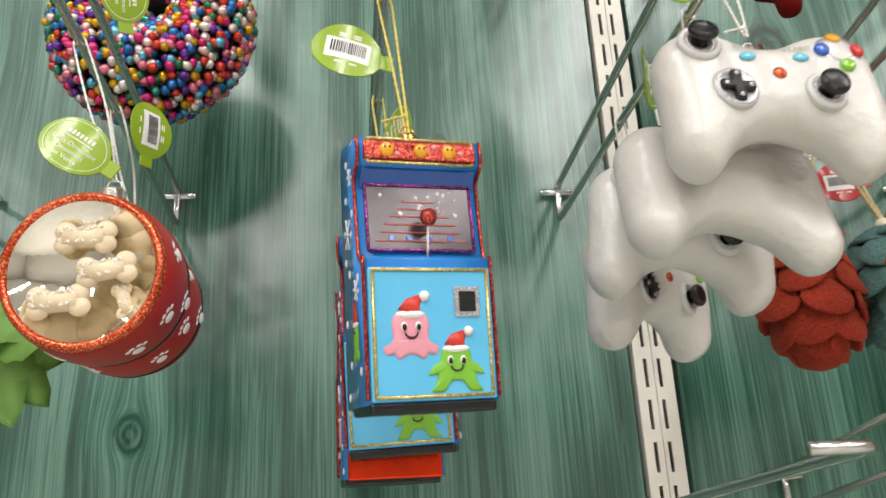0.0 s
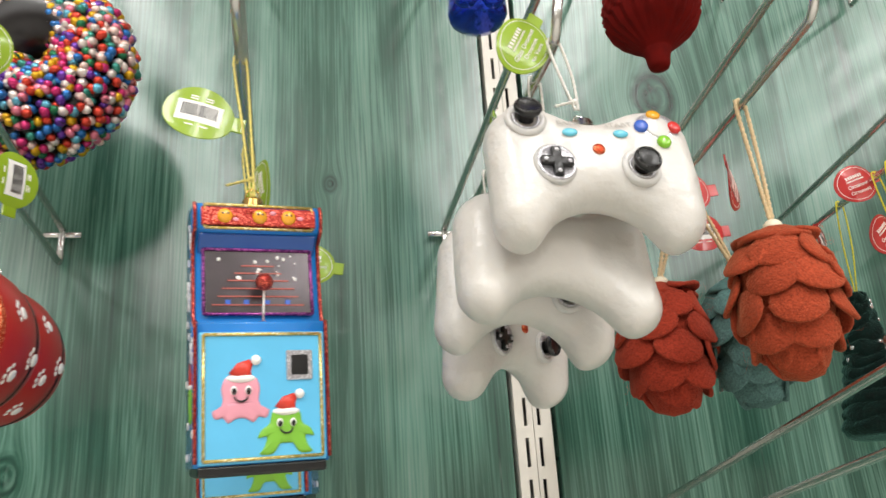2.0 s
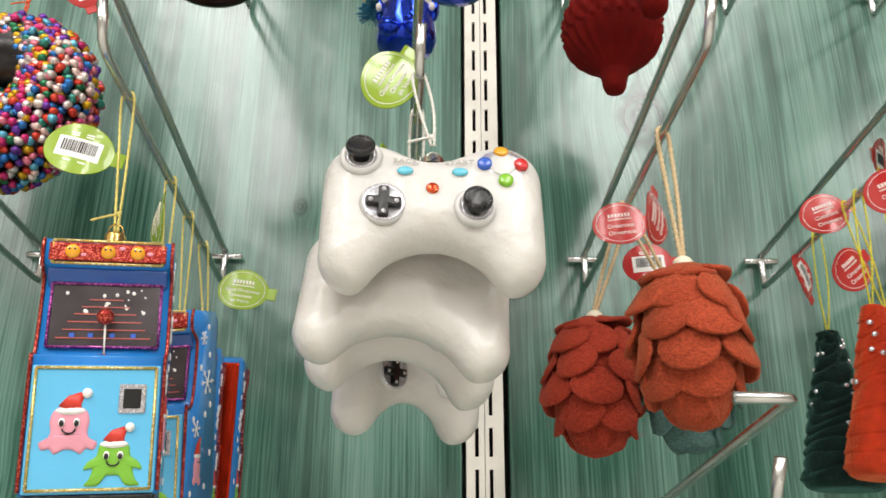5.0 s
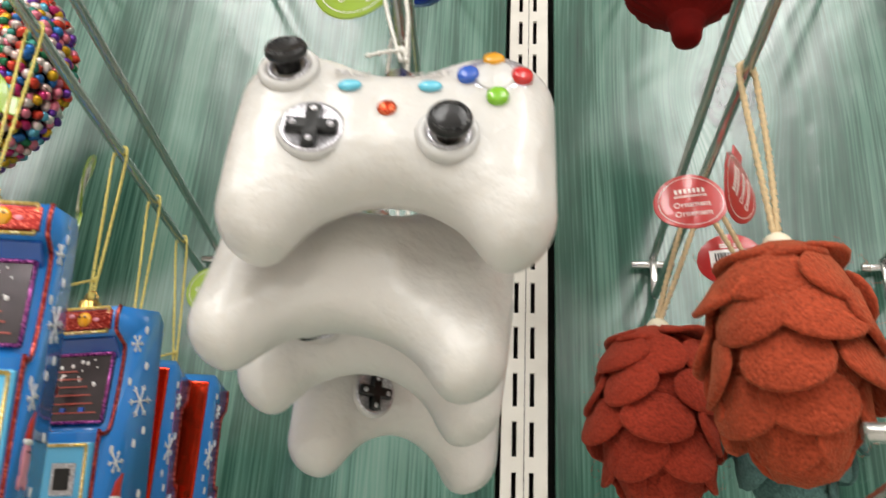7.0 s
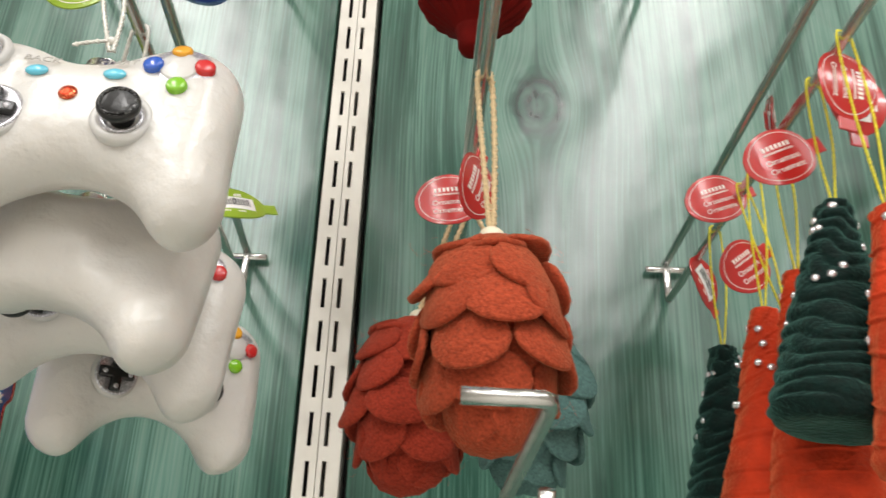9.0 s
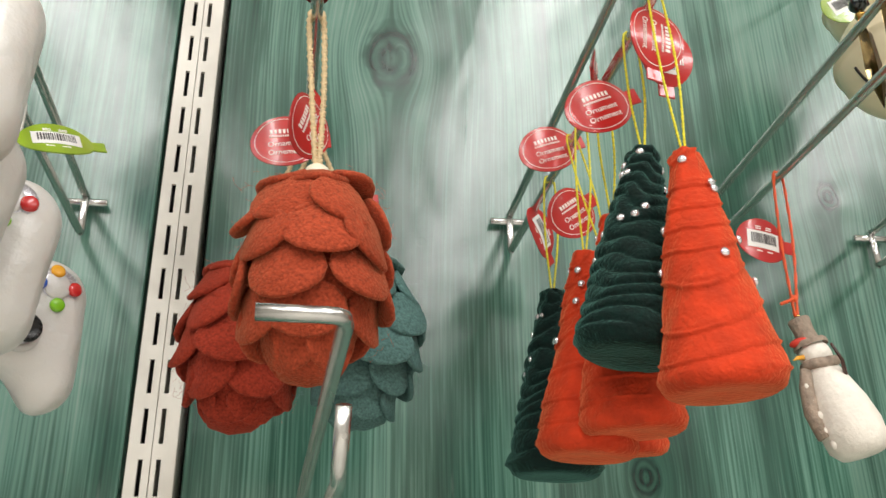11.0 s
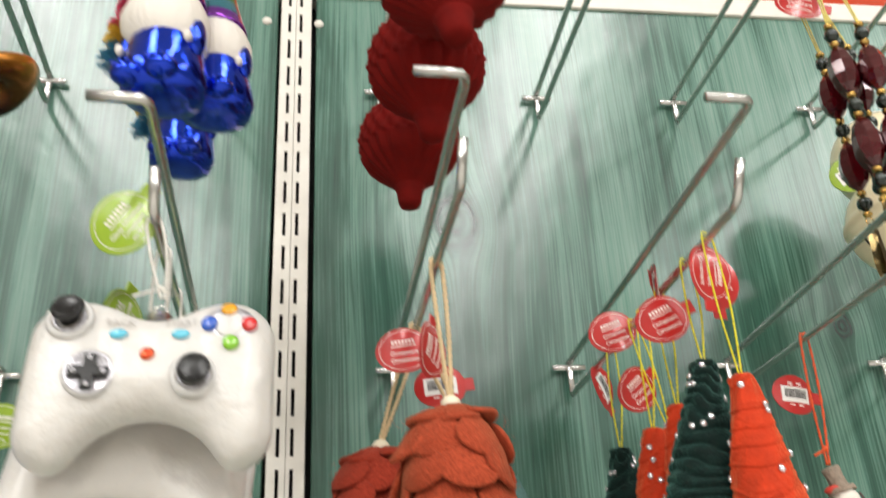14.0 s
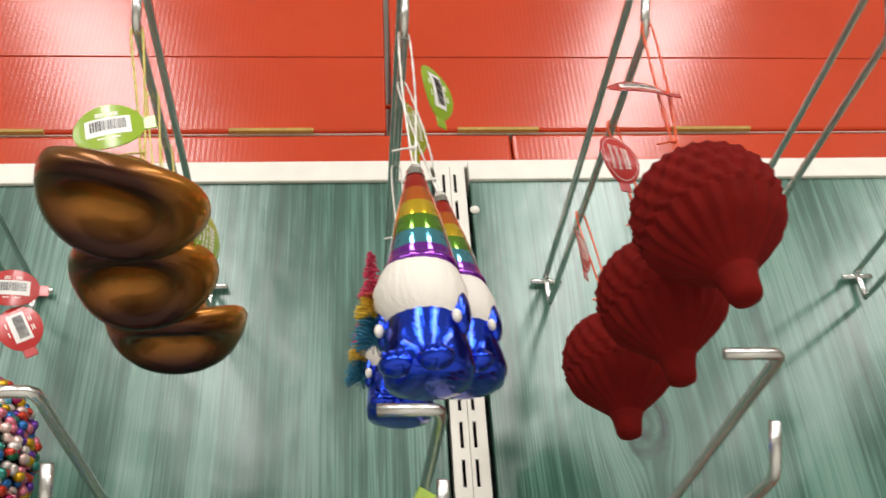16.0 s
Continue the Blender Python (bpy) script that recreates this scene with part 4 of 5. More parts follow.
        part("santa_hat", hat, M_SANTA, crea, "red hat with white brim")
        part("hat_brim", ball((cx, y - 0.0004, cz + s * 0.68), s * 0.72, 14, 8, (1, 0.35, 0.3)), M_SNOW, crea)
        part("pompom", ball((cx + s * 0.72, y - 0.0006, cz + s * 1.55), s * 0.25, 10, 8), M_SNOW, crea)

    creature(-0.0078, 0.0248, 0.0072, M_PINK, "pink_blob", ((0.3, 0.95), (0.75, 0.7), (0.92, 0.2), (0.85, -0.35), (1.05, -0.75), (1.35, -0.85), (1.2, -1.2), (0.85, -1.15), (0.6, -1.4), (0.2, -1.2)), "pink sea creature in relief")
    creature(0.0076, 0.0134, 0.0068, M_LIME, "green_blob", ((0.3, 0.9), (0.72, 0.65), (0.85, 0.1), (1.25, -0.2), (1.45, -0.6), (1.0, -0.55), (1.15, -1.1), (1.35, -1.4), (0.7, -1.4), (0.35, -0.95), (0.1, -0.9)), "green creature in relief")
    for sx in (-1, 1):
        X = sx * (W + 0.0002)
        for y, z in ((0.004, 0.088), (0.006, 0.075), (-0.003, 0.068), (0.008, 0.052), (0.003, 0.047), (-0.009, 0.044), (0.009, 0.030), (0.004, 0.015), (-0.010, 0.012), (0.008, 0.004)):
            part("snow_dot", ball((X, y, z), 0.0013, 10, 6, (0.3, 0.8, 1.2)), M_SNOW, t)
        for y, z, s in ((-0.001, 0.082, 0.0034), (0.004, 0.062, 0.0062), (-0.006, 0.040, 0.004)):
            arms = [tube([(X, y - s * math.cos(a), z - s * math.sin(a)), (X + sx * 0.0002, y + s * math.cos(a), z + s * math.sin(a))], 0.0003, 5) for a in (0.2, 1.25, 2.3)]
            for a in [0.2 + k * 1.047 for k in range(6)]:
                q = (X, y + s * 0.62 * math.cos(a), z + s * 0.62 * math.sin(a))
                for d in (0.6, -0.6):
                    arms.append(tube([q, (X, q[1] + s * 0.3 * math.cos(a + d), q[2] + s * 0.3 * math.sin(a + d))], 0.00025, 4))
            part("snowflake", join(*arms), M_SNOW, t, "white painted snowflake")
        mat = M_LIME if sx < 0 else M_PINK
        sc = part("side_creature", join(ball((X, -0.004, 0.023), 0.003, 12, 8, (0.25, 1.1, 2.2)), ball((X, -0.0066, 0.0175), 0.0015, 8, 6, (0.3, 1, 1.4)), ball((X, -0.0016, 0.0175), 0.0015, 8, 6, (0.3, 1, 1.4))), mat, t)
        hatb = tube([(X, -0.004, 0.028), (X, -0.003, 0.033), (X, -0.001, 0.0365)], [0.0028, 0.0018, 0.0005], 10)
        for v in hatb.verts:
            v.co.x = X + (v.co.x - X) * 0.25
        part("santa_hat", hatb, M_SANTA, sc)
        part("hat_brim", ball((X, -0.004, 0.0282), 0.003, 10, 6, (0.3, 1.1, 0.4)), M_SNOW, sc)
        for d in (-0.0009, 0.0009):
            part("eye", ball((X + sx * 0.0007, -0.004 + d, 0.0255), 0.0004, 6, 5), M_INK, sc)
    cap_parts(t, 0.0952, 0.0042, M_GOLD)
    return t


AM = [pose(-0.1450, -0.2066, 1.3793, 7.4, -3, 13.5), pose(-0.1471, -0.1331, 1.3734, 6.9, -1.4, -9.5), pose(-0.1535, -0.0940, 1.3645, -3, 1, 188), pose(-0.1510, -0.0560, 1.3690, -4, 0, 185)]
cab = arcade(AM[0])
copy_thing(cab, AM[1])
for m in AM[2:]:
    tagged(copy_thing(cab, m), "arcade cabinet ornament turned to show its red foil back")
for t, m in zip([o for o in scene.objects if o.name.startswith("arcade_ornament")], AM):
    hang(m, "B", m.translation.y - 0.006, m @ Vector((0, 0, 0.1005)), M_GOLDCORD, t, 0.0005, spread=0.003)


# ---- felt pine cones ----
def petal_mesh():
    bm = bmesh.new()
    n, L, W, th = 14, 0.0185, 0.0118, 0.0012
    f, b = [], []
    ring = [(W * math.cos(a) * (1.0), -L * 0.5 + L * 0.5 * math.sin(a)) for a in [2 * math.pi * k / n for k in range(n)]]
    for sgn, row in ((-1, f), (1, b)):
        for s in (1.0, 0.94):
            row.append([bm.verts.new((x * s, 0, (z + L * 0.5) * s - L * 0.5)) for x, z in ring])
        for i in (0, 1):
            for v in row[i]:
                curl = -0.0022 * (-v.co.z / L) ** 2 + 0.0022 * (v.co.x / W) ** 2
                v.co.y = curl + sgn * th * (0.35 if i == 0 else 1.0)
        row.append(bm.verts.new((0, -0.0007 + sgn * th, -L * 0.5)))
    for row, flip in ((f, 1), (b, -1)):
        for k in range(n):
            q = (row[0][k], row[0][(k + 1) % n], row[1][(k + 1) % n], row[1][k])
            bm.faces.new(q[::flip])
            tri = (row[1][k], row[1][(k + 1) % n], row[2])
            bm.faces.new(tri[::flip])
    for k in range(n):
        bm.faces.new((f[0][k], b[0][k], b[0][(k + 1) % n], f[0][(k + 1) % n]))
    bmesh.ops.recalc_face_normals(bm, faces=bm.faces[:])
    smooth(bm)
    me = bpy.data.meshes.new("petal")
    bm.to_mesh(me)
    bm.free()
    return me


def pine_cone(m, mat, label, seed, trim=None):
    t = thing("felt_pine_cone", m, label, "ornament", "felt pine cone ornaments")
    prof = [(0.0005, -0.070), (0.0085, -0.0675), (0.0140, -0.057), (0.0180, -0.044), (0.0195, -0.030), (0.0185, -0.014), (0.013, -0.004), (0.005, 0.0), (0.0005, 0.0006)]
    part("core", lathe(prof, 28), mat, t)
    me = petal_mesh()
    me.materials.append(mat)
    rnd = random.Random(seed)
    rows = ((0.0012, 0.0050, 6, 54, 0.86), (-0.0048, 0.0155, 6, 20, 1.02), (-0.0165, 0.0200, 6, 12, 1.06), (-0.0285, 0.0208, 6, 4, 1.06), (-0.0400, 0.0188, 6, -9, 1.02), (-0.0505, 0.0142, 5, -24, 0.95))
    for j, (z, r, n, flare, s) in enumerate(rows):
        for k in range(n):
            a = 2 * math.pi * (k + 0.5 * (j % 2) + rnd.uniform(-0.2, 0.2)) / n
            ob = new("petal", me)
            ob.parent = t
            ob.matrix_local = pose(0, 0, z + rnd.uniform(-0.001, 0.001), 0, 0, math.degrees(a)) @ pose(0, -r, 0, -flare + rnd.uniform(-9, 5) * (2 if j == 0 else 1), rnd.uniform(-9, 9), rnd.uniform(-10, 10)) @ Matrix.Diagonal((s * rnd.uniform(0.95, 1.12), 1, s * rnd.uniform(0.95, 1.08), 1))
            if trim:
                edge = new("petal_edge", me_edge)
                edge.parent = t
                edge.matrix_local = ob.matrix_local @ pose(0, 0.0016, 0) @ Matrix.Diagonal((1.15, 1, 1.14, 1))
    part("bead", ball((0, 0, 0.0035), 0.0045, 18, 12, (1, 1, 0.85)), M_BEAD, t, "ivory wooden bead")
    # loose fibres standing off the felt
    fz = []
    for k in range(190):
        a, z = rnd.uniform(0, 6.28), rnd.uniform(-0.06, -0.004)
        r = 0.0225 + rnd.uniform(0, 0.002)
        p = Vector((r * math.cos(a), r * math.sin(a), z))
        d = Vector((rnd.uniform(-1, 1), rnd.uniform(-1, 1), rnd.uniform(-1, 1))) * 0.004
        fz.append(tube([p, p + d * 0.6 + p.normalized() * 0.001, p + d + p.normalized() * 0.0005], 0.00005, 3, False))
    part("felt_fuzz", join(*fz), mat, t)["kind"] = "stuff"
    return t


me_edge = petal_mesh()
me_edge.materials.append(M_OLIVE)
PM = [pose(0.0895, -0.183, 1.4775, 0, 0, 8), pose(0.0640, -0.106, 1.4760, 0, 4, 25), pose(0.1070, -0.112, 1.4780, 0, -5, 50)]
cones = [pine_cone(PM[0], M_RUST, "rust-orange felt pine cone with overlapping petals and wooden bead", 1),
         pine_cone(PM[1], M_DARKRUST, "brick-red felt pine cone with overlapping petals and wooden bead", 2),
         pine_cone(PM[2], M_TEAL, "teal felt pine cone with olive petal edges", 3, True)]
for t, m in zip(cones, PM):
    hang(m, "D", m.translation.y + 0.001, m @ Vector((0, 0, 0.006)), M_JUTE, t, 0.0009, spread=0.004, knot=False)


# ---- velvet cone trees ----
def cone_tree(m, mat, label, seed, h=0.084, r=0.0205):
    t = thing("velvet_tree", m, label, "ornament", "velvet cone tree ornaments")
    rnd = random.Random(seed)
    n, green = 150, mat is M_VELGREEN
    prof = [(0.0042 + (r - 0.0042) * i / n, -h * i / n) for i in range(n + 1)]
    ph = [rnd.uniform(0, 6.28) for _ in range(6)]

    def folds(a, q, z):
        """Gathered cloth: soft rolls on the green, flat bands between sewn ridges on the red."""
        f = -z / h
        s = f * (12 if green else 8) + (0.25 * math.sin(3 * a + 17 * f + ph[5]) if green else 0) + 0.42 * math.sin(a + ph[0]) + 0.14 * math.sin(2 * a + ph[1] + 5 * f) + 0.35 * math.sin(9 * f + ph[4])
        w = s - math.floor(s)
        if green:
            ridge = 0.0019 * abs(math.sin(math.pi * w)) ** 0.6
        else:
            ridge = 0.0006 * abs(math.sin(math.pi * w)) ** 0.5 + 0.0009 * math.exp(-((w - 0.9) / 0.05) ** 2) + 0.0006 * (0.5 + 0.5 * math.sin(2 * a + ph[2])) * math.exp(-((w - 0.74) / 0.06) ** 2)
        return q + ridge + 0.0005 * math.sin(3 * a + ph[3] + 9 * f) + 0.0003 * math.sin(7 * a + 23 * f + ph[5]), z
    prof = [(0.0003, 0.0012), (0.0028, 0.0009)] + prof + [(r * 1.0, -h - 0.0014), (r * 0.95, -h - 0.0034), (r * 0.84, -h - 0.0046), (r * 0.5, -h - 0.0044), (0.0004, -h - 0.0038)]
    part("cone", lathe(prof, 72, lambda a, q, z: folds(a, q, z) if -h <= z <= 0 else (q, z)), mat, t)
    for k in range(16):
        f = 0.04 + 0.62 * ((k * 0.618) % 1)
        a = rnd.uniform(0, 6.28)
        f = min(0.7, max(0.04, f + rnd.uniform(-0.04, 0.04)))
        q = 0.0042 + (r - 0.0042) * f + 0.0011
        part("rhinestone", turn(lathe([(0.0013, -0.0004), (0.0017, 0.0003), (0.0010, 0.0011), (0.0002, 0.0012)], 8), pose(0, 0, -h * f, 0, 0, math.degrees(a)) @ pose(q, 0, 0, 0, 80, 0)), M_STONE, t, "clear round rhinestone")
    return t


TM = [(pose(0.2125, -0.2045, 1.4850, 0, -1.5, 0), M_VELRED, 1, -0.209, 0.078, 0.0188), (pose(0.2085, -0.1805, 1.4985, 0, 9, 0), M_VELGREEN, 2, -0.185, 0.075, 0.0190),
      (pose(0.2015, -0.126, 1.4800, 0, 4, 0), M_VELRED, 3, -0.128, 0.080, 0.0190), (pose(0.2005, -0.078, 1.4800, 0, 3, 0), M_VELGREEN, 4, -0.08, 0.081, 0.0200),
      (pose(0.2060, -0.150, 1.4860, 0, 0, 40), M_VELRED, 5, -0.153, 0.081, 0.0190), (pose(0.2160, -0.112, 1.4830, 0, -5, 80), M_VELRED, 6, -0.116, 0.079, 0.0190)]
for m, mat, seed, y, th, tr in TM:
    t = cone_tree(m, mat, ("orange-red" if mat is M_VELRED else "dark green") + " ruched velvet cone tree with rhinestones", seed, th, tr)
    hang(m, "E", y, m @ Vector((0, 0, 0.001)), M_YELCORD, t, 0.0004, spread=0.006, knot=False)


# ---- flocked pleated drops ----
def pleated_drop(m):
    t = thing("pleated_drop", m, "dark red flocked drop ornament with honeycomb pleats", "ornament", "flocked drop ornaments")
    N, R = 23, 0.0300
    prof = []
    n = 92
    for i in range(n + 1):
        th = math.pi * i / n
        rr, z = R * math.sin(th) ** 0.86, R * 0.92 * math.cos(th)
        if th > 2.2:
            f = (th - 2.2) / (math.pi - 2.2)
            rr = rr * (1 - f) + f * (0.0088 + 0.006 * (1 - f))
            z -= 0.004 * f
        prof.append((max(rr, 0.004), z))
    prof += [(0.0080, -0.0335), (0.0072, -0.0370), (0.0067, -0.0410), (0.0057, -0.0434), (0.003, -0.0446), (0.0003, -0.0449)]
    prof = [(0.0003, R * 0.97), (0.003, R * 0.96)] + prof

    def fold(a, q, z):
        if q < 0.0075 or z < -0.032:
            return q, z
        # staggered diamond facets that run out into straight pleats below
        f = (R * 0.92 - z) / (2 * R * 0.92)
        fade = min(1, (q - 0.0075) / 0.014) * (1 if f < 0.62 else 0.7)
        v = abs((f * 8.0) % 2 - 1) if f < 0.62 else 1.0
        s = a * N / (2 * math.pi)
        ridge, valley = 1 - abs(2 * (s % 1) - 1), 1 - abs(2 * ((s + 0.5) % 1) - 1)
        return q * (1 + 0.12 * fade * ((1 - v) * ridge + v * valley - 0.6)), z
    part("drop", lathe(prof, 280, fold), M_FLOCK, t)
    part("neck", lathe([(0.0062, 0.0262), (0.0056, 0.0300), (0.0050, 0.0328), (0.0030, 0.0340), (0.0004, 0.0342)], 20), M_FLOCK, t)
    return t


DM = [pose(0.0862, -0.253, 1.6575, -9, -5, 0), pose(0.0865, -0.187, 1.6565, 0, -2, 20), pose(0.0850, -0.109, 1.6590, 0, 2, 40)]
drop = pleated_drop(DM[0])
for m in DM[1:]:
    copy_thing(drop, m)
for t, m in zip([o for o in scene.objects if o.name.startswith("pleated_drop")], DM):
    hang(m, "TD", m.translation.y + 0.004, m @ Vector((0, 0, 0.0335)), M_ORCORD, t, 0.0005, spread=0.005)


# ---- cowboy hats ----
def cowboy_hat(m):
    t = thing("cowboy_hat_ornament", m, "brown glass cowboy hat ornament with upturned brim", "ornament", "cowboy hat ornaments")
    A, B = 0.0385, 0.0235

    def shell(rows, seg=56):
        bm = bmesh.new()
        rings = []
        for q, z in rows:
            row = []
            for k in range(seg):
                a = 2 * math.pi * k / seg
                x, y = q * A * math.cos(a), q * B * math.sin(a)
                lift = 0.009 * (abs(x) / A) ** 2.2 - 0.004 * (abs(y) / B) ** 2
                row.append(bm.verts.new((x * (1 - 0.10 * (abs(x) / A) ** 2), y, z + lift)))
            rings.append(row)
        for p, q in zip(rings, rings[1:]):
            for k in range(seg):
                bm.faces.new((p[k], p[(k + 1) % seg], q[(k + 1) % seg], q[k]))
        bm.faces.new(rings[0][::-1])
        bm.faces.new(rings[-1])
        bmesh.ops.recalc_face_normals(bm, faces=bm.faces[:])
        return smooth(bm)

    under = [(0.02, 0.0035), (0.2, 0.0030), (0.34, 0.0012), (0.46, -0.0030), (0.58, -0.0062), (0.74, -0.0072), (0.88, -0.0052), (0.97, -0.0010), (1.01, 0.0030), (0.97, 0.0055), (0.85, 0.0055), (0.62, 0.006), (0.5, 0.0075)]
    part("brim", shell(under), M_BROWN, t)
    part("crown", lathe([(0.0165, 0.004), (0.0160, 0.012), (0.0145, 0.020), (0.0110, 0.0245), (0.005, 0.0245), (0.0003, 0.0235)], 36, lambda a, q, z: (q * (1 - 0.14 * abs(math.sin(a))), z)), M_BROWN, t)
    hb = part("hat_band", lathe([(0.0166, 0.0058), (0.0172, 0.0066), (0.0170, 0.0098), (0.0162, 0.0106)], 36, lambda a, q, z: (q * (1 - 0.14 * abs(math.sin(a))), z)), M_REDGLIT, t, "red glitter hat band")
    for k in range(24):
        a = 2 * math.pi * k / 24
        part("sequin", ball((0.0173 * math.cos(a) * (1 - 0.14 * abs(math.sin(a))), 0.0173 * math.sin(a) * (1 - 0.14 * abs(math.sin(a))), 0.0104), 0.0006, 6, 4), M_SILVERGLIT, hb)
    cap_parts(t, 0.0238, 0.0042)
    return t


HM = [pose(-0.1505, -0.248, 1.6690, -24, 14, 4) @ Matrix.Diagonal((1.03, 1, 1, 1)), pose(-0.1495, -0.208, 1.6570, -26, 4, -10) @ Matrix.Diagonal((0.92, 0.96, 0.98, 1)), pose(-0.1395, -0.170, 1.6490, -6, -4, 6) @ Matrix.Diagonal((0.9, 0.95, 0.95, 1))]
hat = cowboy_hat(HM[0])
for m in HM[1:]:
    copy_thing(hat, m)
for t, m in zip([o for o in scene.objects if o.name.startswith("cowboy_hat")], HM):
    hang(m, "TB", m.translation.y + 0.004, m @ Vector((0, 0, 0.0305)), M_GOLDCORD, t, 0.0005, spread=0.003)


# ---- gnomes: each one plain mesh group of a statue kept simple ----
def gnome(m):
    t = thing("gnome_ornament", m, "mirror-blue glass gnome ornament with striped rainbow hat", "ornament", "gnome ornaments")
    bm = lathe([(0.0005, -0.1005), (0.010, -0.1010), (0.0162, -0.0990), (0.0178, -0.0940), (0.0172, -0.0860), (0.0160, -0.076), (0.0140, -0.066), (0.0110, -0.056)], 44,
               lambda a, q, z: (q * (1 + 0.03 * math.sin(3 * a + 1) * math.sin(z * 260)), z))
    for s in (-1, 1):
        bm = join(bm, ball((s * 0.0074, -0.0150, -0.0955), 0.0066, 16, 10, (1.1, 1, 0.72)), ball((s * 0.0155, -0.003, -0.0735), 0.0058, 14, 10, (0.7, 0.9, 1.7)))
        for k in (-1, 0, 1):
            bm = join(bm, ball((s * 0.0074 + k * 0.003, -0.0208, -0.0935), 0.0014, 8, 6))
    part("body", bm, M_BLUEMET, t, "mirror-blue body with round shoes")
    beard = lathe([(0.0005, -0.0835), (0.0080, -0.0825), (0.0142, -0.0765), (0.0178, -0.0680), (0.0180, -0.0600), (0.0152, -0.0525), (0.0120, -0.0470)], 40,
                  lambda a, q, z: (q * (1.0 + 0.012 * math.sin(17 * a + z * 200)), z))
    for v in beard.verts:
        v.co.z += min(0.0, v.co.z + 0.056) * v.co.x * 14
        v.co.x *= 1.06
    part("beard", turn(beard, pose(-0.001, -0.0060, 0.0, 5)), M_BEARD, t, "matt white beard")
    for s in (-1, 1):
        part("mitten", ball((s * 0.0156, -0.0105, -0.0780), 0.0023, 12, 8, (0.8, 0.9, 1.2)), M_BEARD, t)
    zs = (-0.0510, -0.0435, -0.0355, -0.0270, -0.0185, -0.0100, -0.0012)
    rs = (0.0150, 0.0138, 0.0122, 0.0104, 0.0084, 0.0062, 0.0040)
    for i, mat in enumerate(RAINBOW):
        part("hat_band", lathe([(rs[i], zs[i]), ((rs[i] + rs[i + 1]) / 2 + 0.0002, (zs[i] + zs[i + 1]) / 2), (rs[i + 1], zs[i + 1])], 36), mat, t, mat.name.split("_")[1] + " mirror hat stripe")
    part("hat_rim", lathe([(0.0140, -0.0522), (0.0156, -0.0512), (0.0156, -0.0490), (0.0144, -0.0470)], 36), RAINBOW[0], t)
    cap_parts(t, -0.0014, 0.0040)
    # sisal tree held at its side
    rnd = random.Random(9)
    for j, (mat, z0, z1, r) in enumerate(((M_BRUSH[0], -0.079, -0.067, 0.0100), (M_BRUSH[1], -0.068, -0.057, 0.0082), (M_BRUSH[2], -0.059, -0.036, 0.0064))):
        fib = []
        for k in range(210):
            z = rnd.uniform(z0, z1)
            q = r * (1 - 0.75 * (z - z0) / (z1 - z0) * (1 if j == 2 else 0.45)) * rnd.uniform(0.75, 1.1)
            a = rnd.uniform(0, 6.28)
            c = Vector((-0.0205, -0.003, z))
            fib.append(tube([c, c + Vector((q * math.cos(a), q * math.sin(a), -0.0016 + rnd.uniform(-0.001, 0.001)))], 0.00032, 3, False))
        part("brush_tree_tier", join(*fib), mat, t, mat.name.split("_")[1] + " sisal bristles")
    return t


small = Matrix.Diagonal((0.95, 0.95, 0.95, 1))
GM = [pose(-0.0302, -0.2445, 1.6850, 0, -1, -20) @ small, pose(-0.0175, -0.217, 1.6905, 0, -4, -16) @ small, pose(-0.0340, -0.155, 1.7020, 0, 2, -5) @ small]
gn = gnome(GM[0])
for m in GM[1:]:
    copy_thing(gn, m)
for t, m in zip([o for o in scene.objects if o.name.startswith("gnome_ornament")], GM):
    hang(m, "TC", m.translation.y + 0.002, m @ Vector((0, 0, 0.006)), M_SILCORD, t, 0.0005, spread=0.005)


